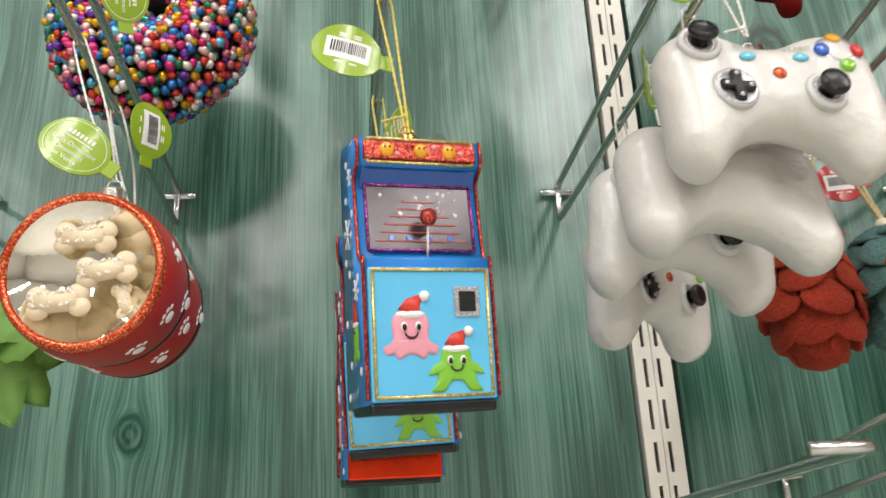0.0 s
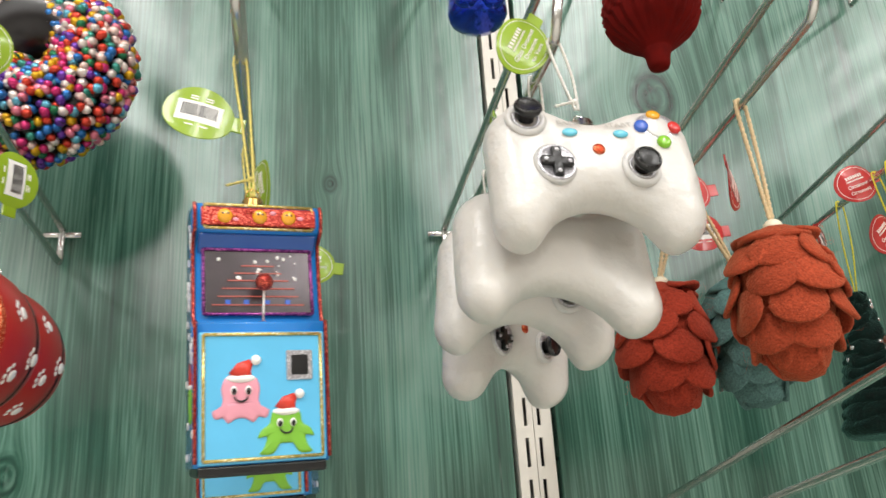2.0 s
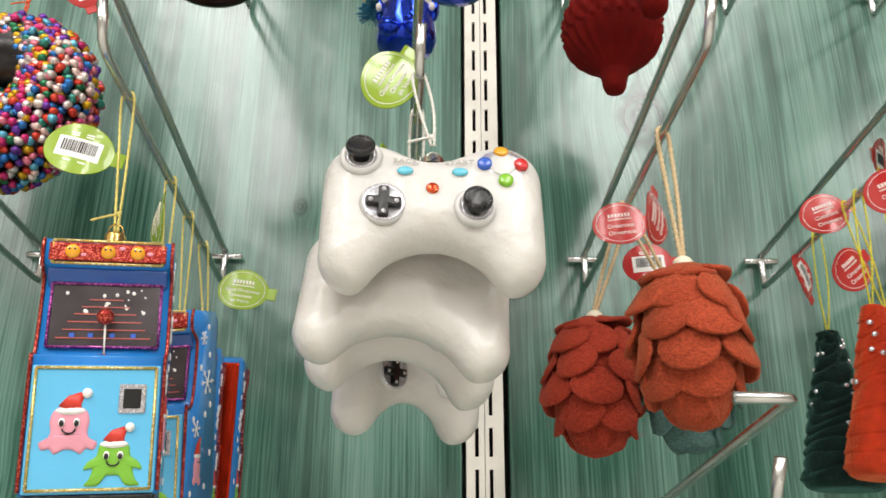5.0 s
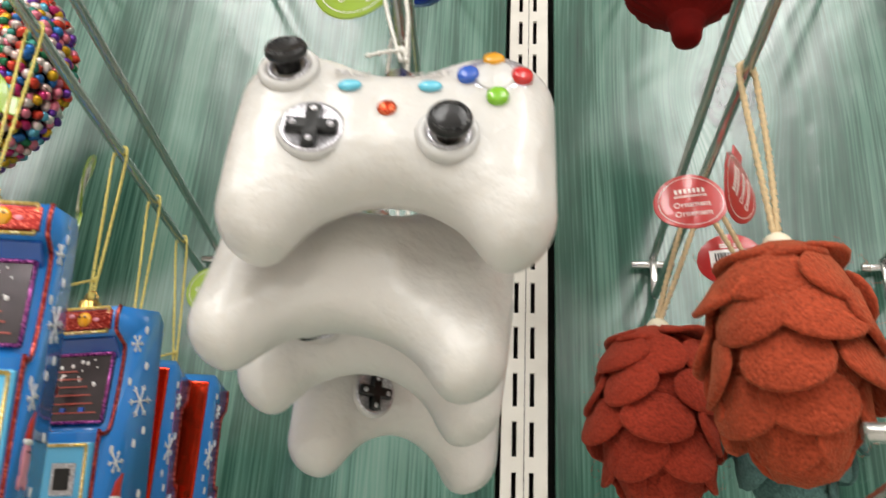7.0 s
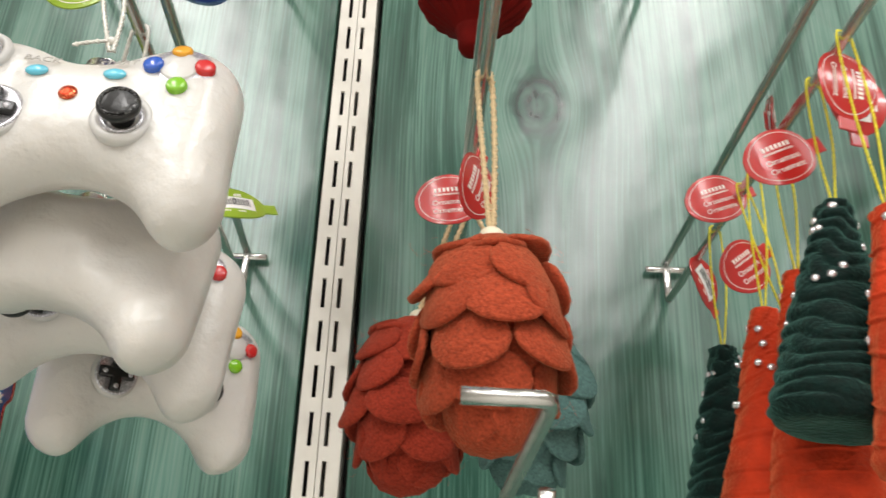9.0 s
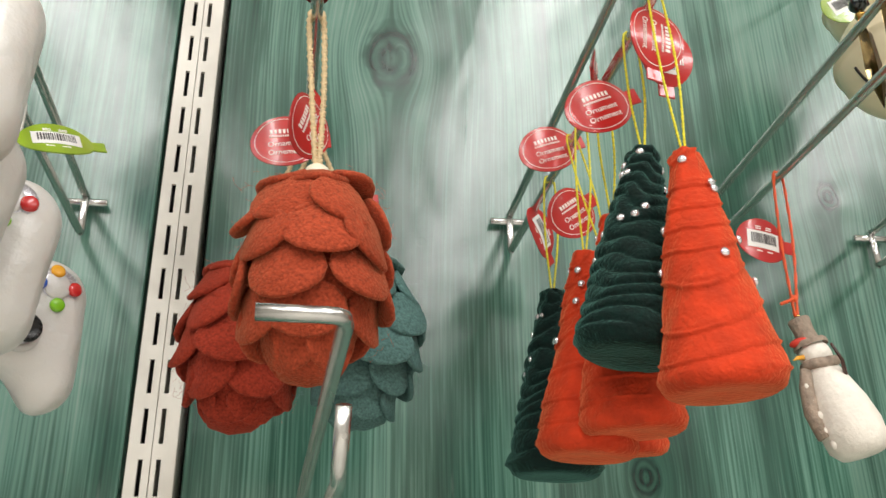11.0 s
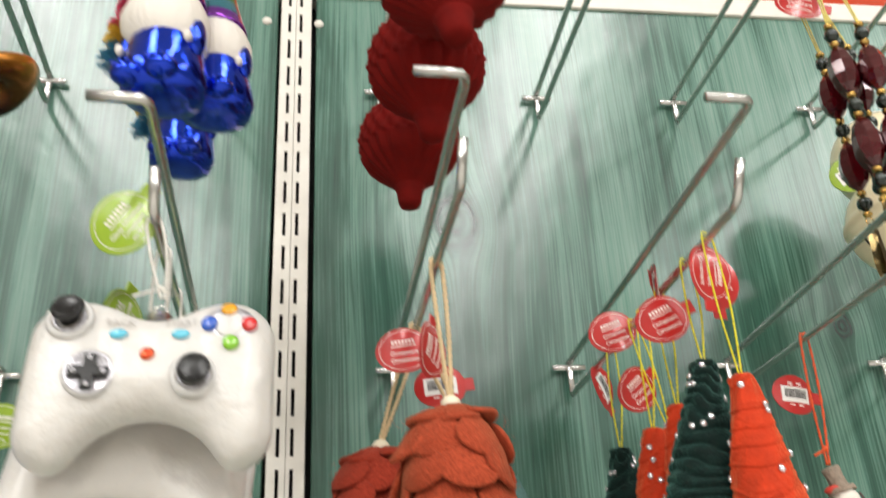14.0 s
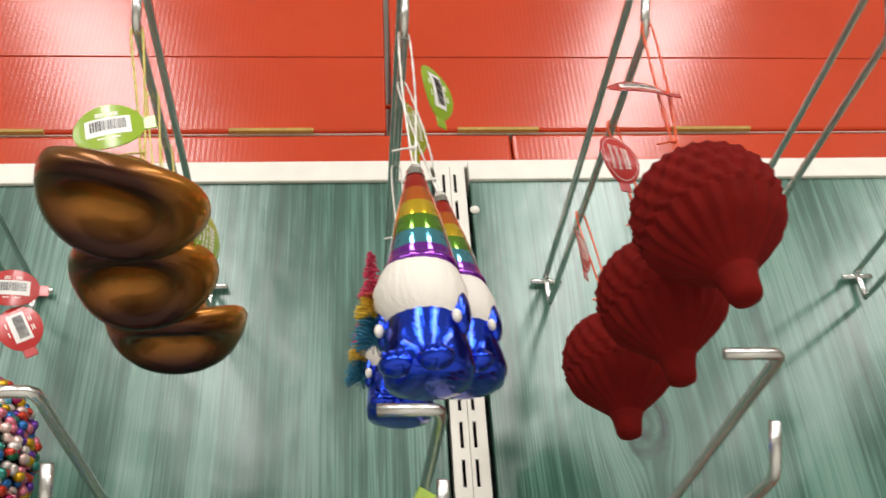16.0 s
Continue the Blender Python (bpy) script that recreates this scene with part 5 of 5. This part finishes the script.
# ---- dog bowls ----
def dog_bowl(m):
    """Axis along -y: open, silvered front with biscuits, red body behind."""
    t = thing("dog_bowl_ornament", m, "matt red glass dog bowl ornament with biscuit bones", "ornament", "dog bowl ornaments")
    lay = pose(0, 0, 0, 90)
    part("bowl", turn(lathe([(0.0262, 0.0185), (0.0290, 0.0182), (0.0302, 0.0150), (0.0312, 0.006), (0.0314, -0.004), (0.0302, -0.0105), (0.0296, -0.0118), (0.0298, -0.0135), (0.0285, -0.0185), (0.0245, -0.0225), (0.0005, -0.0235)], 64), lay), M_BOWL, t)
    part("rim", turn(lathe([(0.0258, 0.0168), (0.0264, 0.0192), (0.0276, 0.0202), (0.0290, 0.0194), (0.0297, 0.0176)], 64), lay), M_ORGLIT, t, "orange glitter rim")
    part("foot_line", turn(lathe([(0.0300, -0.0112), (0.0304, -0.0120), (0.0300, -0.0128)], 64), lay), M_INK, t)
    part("silver_inside", turn(lathe([(0.0266, 0.0188), (0.0250, 0.0170), (0.0200, 0.0135), (0.0100, 0.0105), (0.0003, 0.0098)], 48), lay), M_MIRROR, t, "silvered hollow inside")

    def bone(x, z, a, s, y):
        mm = pose(x, y, z, 0, a, 0) @ Matrix.Diagonal((s, s, s, 1))
        shape = [ball((q * 0.0064, 0, w * 0.0022), 0.0033, 14, 10, (1.1, 0.8, 1)) for q in (-1, 1) for w in (-1, 1)] + [tube([(-0.0064, 0, 0), (0, 0, 0), (0.0064, 0, 0)], [0.0036, 0.0034, 0.0036], 12)]
        bn = part("biscuit_bone", turn(join(*shape), mm), M_BISCUIT, t, "biscuit-coloured bone")
        rnd = random.Random(int(1e5 * abs(x + z)))
        sug = [ball((rnd.uniform(-0.008, 0.006), -0.0023 - rnd.uniform(0, 0.0006), rnd.uniform(-0.002, 0.003)), rnd.uniform(0.0003, 0.0008), 6, 4) for _ in range(110)]
        part("sugar", turn(join(*sug), mm), M_SUGAR, bn, "white sugar grains")

    bone(-0.001, 0.0125, -4, 1.12, -0.0165)
    bone(0.0085, 0.0005, -12, 1.08, -0.0175)
    bone(-0.007, -0.0115, -8, 1.12, -0.0170)
    bone(0.0150, -0.0100, 70, 0.7, -0.0140)
    for a, d in ((200, 0.004), (250, 0.002), (305, 0.001), (335, 0.003), (350, -0.009), (20, 0.004), (120, 0.0), (70, 0.0)):
        def paw(rad=0.0315):
            pr = []
            for da, dz, r in ((0, 0, 0.0026), (-0.10, -0.0034, 0.0011), (-0.03, -0.0048, 0.0012), (0.06, -0.0048, 0.0012), (0.12, -0.0030, 0.0011)):
                b = radians(a) + da
                pr.append(turn(ball((0, 0, 0), r, 10, 6, (0.22, 1, 1)), pose(rad * math.cos(b), -d + dz, rad * math.sin(b), 0, -math.degrees(b), 0)))
            return join(*pr)
        part("paw_print", paw(0.0313), M_SNOW, t, "white painted paw print")
    part("neck", lathe([(0.0052, 0.0285), (0.0048, 0.0335)], 20), M_BOWL, t)
    cap_parts(t, 0.0330, 0.0050)
    return t


BM = [pose(-0.2635, -0.1890, 1.4330, 4, 4, -3), pose(-0.2690, -0.136, 1.4400, 0, 0, -6)]
bowl = dog_bowl(BM[0])
copy_thing(bowl, BM[1])
for t, m in zip([o for o in scene.objects if o.name.startswith("dog_bowl")], BM):
    hang(m, "A", m.translation.y + 0.002, m @ Vector((0, 0, 0.0405)), M_SILCORD, t, 0.0005, spread=0.006)


# ---- bead wreath ----
wreath = thing("bead_wreath", pose(-0.2830, -0.085, 1.6190, 0, 0, -8) @ Matrix.Diagonal((0.985, 0.985, 0.985, 1)), "wreath ornament of multicoloured foil beads", "wreath")
rnd = random.Random(12)
ROUT = 0.0575


def tube_radius(a):
    """The wreath is fuller on its lower side and thinner on top."""
    return 0.0255 - 0.0045 * math.cos(a - 0.9)


MIX = (0, 0, 0, 1, 1, 1, 2, 2, 3, 4, 4, 5, 5, 6, 6, 7, 7, 8, 9, 10, 10)
groups = [[] for _ in BEADS]
for i in range(74):
    A = 2 * math.pi * i / 74
    RT = tube_radius(A)
    RW = ROUT - RT
    for k in range(30):
        b = 2 * math.pi * (k + 0.5 * (i % 2)) / 30 + rnd.uniform(-0.09, 0.09)
        ring = RW + RT * math.cos(b)
        if ring < 0.018 and rnd.random() < 0.5:
            continue
        rr = RT + rnd.uniform(-0.0022, 0.0014)
        a = A + rnd.uniform(-0.03, 0.03)
        groups[rnd.choice(MIX)].append(Vector(((RW + rr * math.cos(b)) * math.cos(a), -rr * math.sin(b), (RW + rr * math.cos(b)) * math.sin(a))))


def core(a, q, z):
    r = tube_radius(-a)
    return ROUT - r + (q - 0.034) * r / 0.0235, z * r / 0.0235


part("wreath_ring", turn(lathe([(0.034 + 0.0205 * math.cos(b), 0.0205 * math.sin(b)) for b in [2 * math.pi * k / 20 for k in range(21)]], 48, core), pose(0, 0, 0, 90)), M_INK, wreath)


def jingle_bead(r):
    """A small foil bell: a ball with a narrow dark slot over one side."""
    bm = bmesh.new()
    rings, seg = 6, 9
    angles = [0.0, 0.22] + [0.22 + (2 * math.pi - 0.22) * k / (seg - 1) for k in range(1, seg - 1)]
    top, low = bm.verts.new((0, 0, r * 1.1)), bm.verts.new((0, 0, -r))
    rows = []
    for j in range(1, rings):
        th = math.pi * j / rings
        rows.append([bm.verts.new((r * math.sin(th) * math.cos(a), r * math.sin(th) * math.sin(a), r * math.cos(th))) for a in angles])
    for k in range(seg):
        n = (k + 1) % seg
        bm.faces.new((top, rows[0][k], rows[0][n])).material_index = 1 if k == 0 else 0
        for j, (p, q) in enumerate(zip(rows, rows[1:])):
            bm.faces.new((p[k], q[k], q[n], p[n])).material_index = 1 if k == 0 and j < 2 else 0
        bm.faces.new((rows[-1][k], low, rows[-1][n]))
    bmesh.ops.recalc_face_normals(bm, faces=bm.faces[:])
    return smooth(bm)


for mat, pts in zip(BEADS, groups):
    me = bpy.data.meshes.new("bead")
    bm = jingle_bead(0.0029)
    bm.to_mesh(me)
    bm.free()
    me.materials.append(mat)
    me.materials.append(M_INK)
    shown = [p for p in pts if p.y < 0.006][:27]
    rest = [p for p in pts if p not in shown]
    for p in shown:
        ob = new("bead", me)
        ob.parent = wreath
        ob.matrix_local = pose(*p, rnd.uniform(0, 360), rnd.uniform(0, 360), 0) @ Matrix.Diagonal((1.0, 1.0, rnd.uniform(1.0, 1.3), 1))
    fill = [turn(jingle_bead(0.0028 * rnd.uniform(0.9, 1.1)), pose(*p, rnd.uniform(0, 360), rnd.uniform(0, 360), 0) @ Matrix.Diagonal((1, 1, rnd.uniform(1.0, 1.3), 1))) for p in rest]
    part("bead_filling", join(*fill), [mat, M_INK], wreath)["kind"] = "stuff"
hang(wreath.matrix_world, "TA", -0.084, (-0.2830, -0.085, 1.684), M_ORCORD, wreath, 0.0005)

# ---- snowman (plain shape) ----
snow_m = pose(0.3095, -0.100, 1.4625, 0, -14, -40) @ Matrix.Diagonal((0.76, 0.76, 0.94, 1))
snow = thing("snowman_ornament", snow_m, "white resin snowman ornament with knitted scarf and hat", "ornament")
part("body", lathe([(0.0004, -0.0690), (0.012, -0.0685), (0.0165, -0.064), (0.0175, -0.055), (0.0155, -0.044), (0.0120, -0.034), (0.0095, -0.028), (0.0085, -0.024)], 36), M_RESIN, snow)
part("head", ball((0, 0, -0.0195), 0.0092, 22, 14, (1, 1, 0.85)), M_RESIN, snow)
part("hat_brim", lathe([(0.0098, -0.0150), (0.0102, -0.0138), (0.0096, -0.0122)], 24, lambda a, q, z: (q * (1 + 0.03 * math.sin(9 * a)), z)), M_TAUPE, snow, "grey knitted hat brim")
part("hat_holly", ball((-0.005, -0.006, -0.0118), 0.004, 12, 8, (1.4, 0.8, 0.5)), M_SANTA, snow, "red band on the hat")
part("hat", lathe([(0.0066, -0.0128), (0.0058, -0.006), (0.0066, -0.0008), (0.0062, 0.0), (0.0004, 0.0003)], 20), M_TAUPE, snow, "grey-brown top hat")
part("nose", tube([(-0.006, -0.0068, -0.0195), (-0.009, -0.0105, -0.0195), (-0.0115, -0.013, -0.0205)], [0.0014, 0.001, 0.0002], 8), M_YELLOW, snow, "orange carrot nose")
part("scarf", lathe([(0.0085, -0.0275), (0.0112, -0.0265), (0.0118, -0.0245), (0.0105, -0.0225), (0.0085, -0.0220)], 30, lambda a, q, z: (q * (1 + 0.05 * math.sin(13 * a)), z + 0.0008 * math.sin(2 * a))), M_TAUPE, snow, "grey knitted scarf")
tail = tube([(-0.008, -0.008, -0.026), (-0.0115, -0.010, -0.034), (-0.0145, -0.0105, -0.046), (-0.0140, -0.0105, -0.058)], [0.003, 0.004, 0.0046, 0.004], 10)
part("scarf_tail", tail, M_TAUPE, snow, "hanging end of the knitted scarf")
part("stick_arm", tube([(0.0105, -0.004, -0.0330), (0.0125, -0.0095, -0.0275), (0.0112, -0.012, -0.0190)], [0.0013, 0.0011, 0.0008], 7), M_CROWNHOLE, snow, "brown twig arm")
for k, z in enumerate((-0.034, -0.041, -0.048, -0.055, -0.062)):
    part("fringe_lump", ball((-0.011 - 0.001 * (k % 2), -0.012, z), 0.0021, 10, 6), M_RESIN, snow)
part("eyelet", tube([(0.0014 * math.cos(a), 0, 0.0012 + 0.0016 * math.sin(a)) for a in [6.2832 * k / 12 for k in range(13)]], 0.0003, 5), M_GOLD, snow)
hang(snow_m, "F", -0.098, snow_m @ Vector((0, 0, 0.002)), M_ORCORD, snow, 0.0008, spread=0.006)

# ---- jewelled drops ----
JM = []
for jx, jy, jr in ((0.3175, -0.189, -4), (0.3255, -0.182, 2), (0.3345, -0.192, 6), (0.3270, -0.164, 0), (0.3395, -0.172, 3)):
    JM.append(pose(jx, jy, 1.698, 0, jr * 0.3, jr * 8))


def jewel(m):
    t = thing("jewelled_drop", m, "strand of garnet beads with a gold dagger drop", "ornament", "jewelled drop ornaments")
    z = -0.004
    for k in range(3):
        part("gold_bead", lathe([(0.0006, z), (0.0024, z - 0.0009), (0.0026, z - 0.0018), (0.0024, z - 0.0027), (0.0006, z - 0.0036)], 12, lambda a, q, h: (q * (1 + 0.1 * math.sin(6 * a)), h)), M_GOLD, t, "ribbed gold bead")
        z -= 0.0036
        if k % 1 == 0:
            part("dark_bead", lathe([(0.001, z), (0.0036, z - 0.0022), (0.0042, z - 0.0046), (0.0036, z - 0.0070), (0.001, z - 0.0092)], 8), M_ONYX, t, "faceted dark green bead")
            z -= 0.0092
            part("gold_bead", lathe([(0.0006, z), (0.0024, z - 0.0009), (0.0026, z - 0.0018), (0.0024, z - 0.0027), (0.0006, z - 0.0036)], 12), M_GOLD, t, "ribbed gold bead")
            z -= 0.0036
        if k < 2:
            bm = lathe([(0.0015, z), (0.0052, z - 0.005), (0.0074, z - 0.0125), (0.0074, z - 0.0200), (0.0052, z - 0.0262), (0.0015, z - 0.0305)], 8)
            for f in bm.faces:
                f.smooth = False
            part("garnet_bead", bm, M_GARNET, t, "large faceted garnet bead")
            z -= 0.0305
    part("jump_ring", tube([(0.0022 * math.cos(a), 0, z - 0.0022 + 0.0024 * math.sin(a)) for a in [6.2832 * k / 14 for k in range(15)]], 0.0004, 6), M_GOLD, t)
    z -= 0.0036
    bm = lathe([(0.0012, z), (0.0034, z - 0.004), (0.0046, z - 0.024), (0.0040, z - 0.030), (0.0002, z - 0.043)], 4, lambda a, q, h: (q * (0.55 if abs(math.sin(a)) > 0.5 else 1), h))
    for f in bm.faces:
        f.smooth = False
    part("dagger_drop", bm, M_ANTIQUE, t, "flat gold dagger drop")
    return t


jw = jewel(JM[0])
for m in JM[1:]:
    copy_thing(jw, m)
for t, m in zip([o for o in scene.objects if o.name.startswith("jewelled_drop")], JM):
    hang(m, "TF", m.translation.y, m @ Vector((0, 0, -0.004)), M_GOLDCORD, t, 0.0004, knot=False)

# ---- cream jingle bells ----
bell_m = pose(0.3975, -0.105, 1.6115, -6, 4, 0)


def bell(m):
    t = thing("jingle_bell", m, "cream enamel jingle bell ornament with a dark slot", "ornament", "jingle bell ornaments")
    R = 0.034
    half = [(R * math.sin(math.pi * k / 20), R * math.cos(math.pi * k / 20)) for k in range(21)]
    prof = [(max(q, 0.0004), z) for q, z in half if z > 0.002] + [(R * 1.01, 0.0018), (R * 1.05, 0.001), (R * 1.05, -0.001), (R * 1.01, -0.0018)] + [(max(q, 0.0004), z) for q, z in half if z < -0.002]
    part("shell", lathe(prof, 56), M_CREAM, t)
    part("slot", tube([(R * 1.004 * math.cos(a), 0.0, R * 1.004 * math.sin(a)) for a in [math.pi * (1.12 + 0.76 * k / 30) for k in range(31)]], 0.0008, 6), M_INK, t, "dark slot line")
    part("loop", tube([(0.006 * math.cos(a), 0, R + 0.002 + 0.006 * math.sin(a)) for a in [6.2832 * k / 18 for k in range(23)]], 0.0012, 8), M_CREAM, t)
    return t


bl = bell(bell_m)
bell2_m = pose(0.418, -0.080, 1.6720, 0, -4, 30)
copy_thing(bl, bell2_m)
for t, m in zip([o for o in scene.objects if o.name.startswith("jingle_bell")], (bell_m, bell2_m)):
    hang(m, "TG", m.translation.y, m @ Vector((0, 0, 0.042)), M_YELCORD, t, 0.0006, knot=False)

# ---- little house ----
house_m = pose(0.4115, -0.062, 1.4520, 0, -4, 35)
house = thing("house_ornament", house_m, "glass house ornament with raspberry roof and cream wall", "ornament")
bm = bmesh.new()
W, D, H = 0.017, 0.014, 0.042
v = [bm.verts.new(p) for p in ((-W, -D, -0.032 - H), (W, -D, -0.032 - H), (W, -D, -0.034), (0, -D, -0.006), (-W, -D, -0.034),
                               (-W, D, -0.032 - H), (W, D, -0.032 - H), (W, D, -0.034), (0, D, -0.006), (-W, D, -0.034))]
for q in ((0, 1, 2, 3, 4), (9, 8, 7, 6, 5), (0, 5, 6, 1), (1, 6, 7, 2), (4, 9, 5, 0), (2, 7, 8, 3), (3, 8, 9, 4)):
    bm.faces.new([v[i] for i in q])
bmesh.ops.recalc_face_normals(bm, faces=bm.faces[:])
bmesh.ops.bevel(bm, geom=bm.edges[:], offset=0.0018, segments=2, affect="EDGES")
part("wall", smooth(bm), M_HOUSE, house)
for s in (-1, 1):
    part("roof_slope", turn(box(-0.0005, 0.0375, -0.0175, 0.0175, -0.0018, 0.0022, 0.0014, 2), pose(0, 0, -0.002, 0, 0, 0 if s > 0 else 180) @ pose(0, 0, 0, 0, 60, 0)), M_ROOF, house, "raspberry red roof slope")
    for k in range(6):
        part("snow_pearl", ball((s * (0.0172), -0.0165, -0.036 - 0.006 * k), 0.0018, 10, 8), M_SNOW, house)
part("door", box(-0.005, 0.005, -0.0152, -0.0138, -0.072, -0.050, 0.001, 2), M_ROOF, house)
cap_parts(house, -0.002, 0.004)
hang(house_m, "G", -0.060, house_m @ Vector((0, 0, 0.005)), M_YELCORD, house, 0.0004)

# ---- leafy ornament ----
leafm = pose(-0.335, -0.118, 1.432, 0, 0, 0)
leaf = thing("leafy_ornament", leafm, "lime-green fabric poinsettia ornament with layered petals", "ornament")
rnd = random.Random(21)
for k in range(16):
    bm = bmesh.new()
    n = 9
    Lr = rnd.uniform(0.034, 0.046)
    lft, rgt = [], []
    for i in range(n):
        f = i / (n - 1)
        w = 0.011 * math.sin(math.pi * min(1, f * 0.92 + 0.08)) ** 0.8 + 0.0002
        w *= 1 + 0.14 * (i % 2)
        lft.append(bm.verts.new((-w, 0.002 * math.sin(3 * f), -Lr * f)))
        rgt.append(bm.verts.new((w, 0.002 * math.sin(3 * f), -Lr * f)))
    mid = [bm.verts.new((0, -0.0022 + 0.002 * math.sin(3 * i / (n - 1)), -Lr * i / (n - 1))) for i in range(n)]
    for i in range(n - 1):
        bm.faces.new((lft[i], mid[i], mid[i + 1], lft[i + 1]))
        bm.faces.new((mid[i], rgt[i], rgt[i + 1], mid[i + 1]))
    bmesh.ops.solidify(bm, geom=bm.faces[:], thickness=0.0006)
    bmesh.ops.transform(bm, matrix=pose(0, -0.004 * (k % 3), 0, rnd.uniform(-25, 35), k * 22.5 + rnd.uniform(-8, 8), 0), verts=bm.verts[:])
    part("leaf", smooth(bm), M_LEAFY, leaf)
part("centre", ball((0, -0.008, 0), 0.006, 12, 8), M_GOLDGLIT, leaf)
hang(leafm, "N", -0.118, leafm @ Vector((0, 0, 0.004)), M_YELCORD, leaf, 0.0005)

# ---- tags ----
for args in (
    (pose(-0.1690, -0.2180, 1.5170, 0, 10, 12), "green", "code", True), (pose(-0.1490, -0.172, 1.5055, 0, 78, -60), "green", "words", True), (pose(-0.1270, -0.088, 1.4990, 0, 8, 0), "green", "words", True),
    (pose(-0.2755, -0.198, 1.4865, 0, 32, 12), "green", "words", True), (pose(-0.2625, -0.143, 1.5230, 0, 90, 52), "green", "code", True),
    (pose(-0.2700, -0.177, 1.5740, 25, 75, 62), "green", "words", True),
    (pose(-0.0385, -0.2400, 1.5390, 0, -62, 12), "green", "words", True), (pose(-0.0130, -0.135, 1.5160, -35, -10, 25), "green", "code", True), (pose(-0.044, -0.205, 1.512, 0, -70, 60), "green", "words", True),
    (pose(0.0750, -0.134, 1.5215, 0, -8, 0), "red", "words"), (pose(0.0858, -0.163, 1.5125, 0, -72, 52), "red", "words"), (pose(0.0975, -0.099, 1.5125, 0, -5, 0), "red", "code"),
    (pose(0.2095, -0.2030, 1.5345, 0, 96, 14), "red", "words"), (pose(0.2165, -0.1940, 1.5345, 0, 92, 10), "red", "code"), (pose(0.1970, -0.1720, 1.5235, 0, -24, 0), "red", "words"),
    (pose(0.1935, -0.112, 1.5380, 0, -20, 0), "red", "words"), (pose(0.2020, -0.114, 1.5050, 0, -38, 20), "red", "words"), (pose(0.2050, -0.052, 1.5230, 0, 50, 45), "red", "code"), (pose(0.2010, -0.162, 1.5440, 0, -40, 70), "red", "words"),
    (pose(0.3050, -0.091, 1.5060, 0, 6, 10), "red", "code"), (pose(0.3720, -0.100, 1.6480, 0, -30, 8), "green", "code"), (pose(0.4220, -0.070, 1.515, 0, 75, 60), "green", "words"),
    (pose(-0.1540, -0.258, 1.7010, 0, -14, 0), "green", "code", True), (pose(-0.1200, -0.214, 1.6760, 0, 84, 74), "green", "words", True), (pose(-0.0175, -0.240, 1.7370, 0, 75, 50), "green", "code", True), (pose(-0.026, -0.205, 1.745, 0, 80, 60), "green", "words", True),
    (pose(0.0715, -0.212, 1.7195, 0, 84, 25), "red", "words"), (pose(0.0730, -0.250, 1.7300, -37, 8, 0), "red", "code"), (pose(0.075, -0.115, 1.728, 0, 80, 60), "red", "words"),
    (pose(-0.2520, -0.100, 1.7180, 0, -6, 20), "red", "code"), (pose(-0.2440, -0.098, 1.6940, 0, 60, 10), "red", "code"),
    (pose(0.318, -0.185, 1.735, 0, -10, 20), "red", "code"), (pose(0.312, -0.180, 1.718, 0, 20, -10), "red", "words"),
):
    swing_tag(*args)
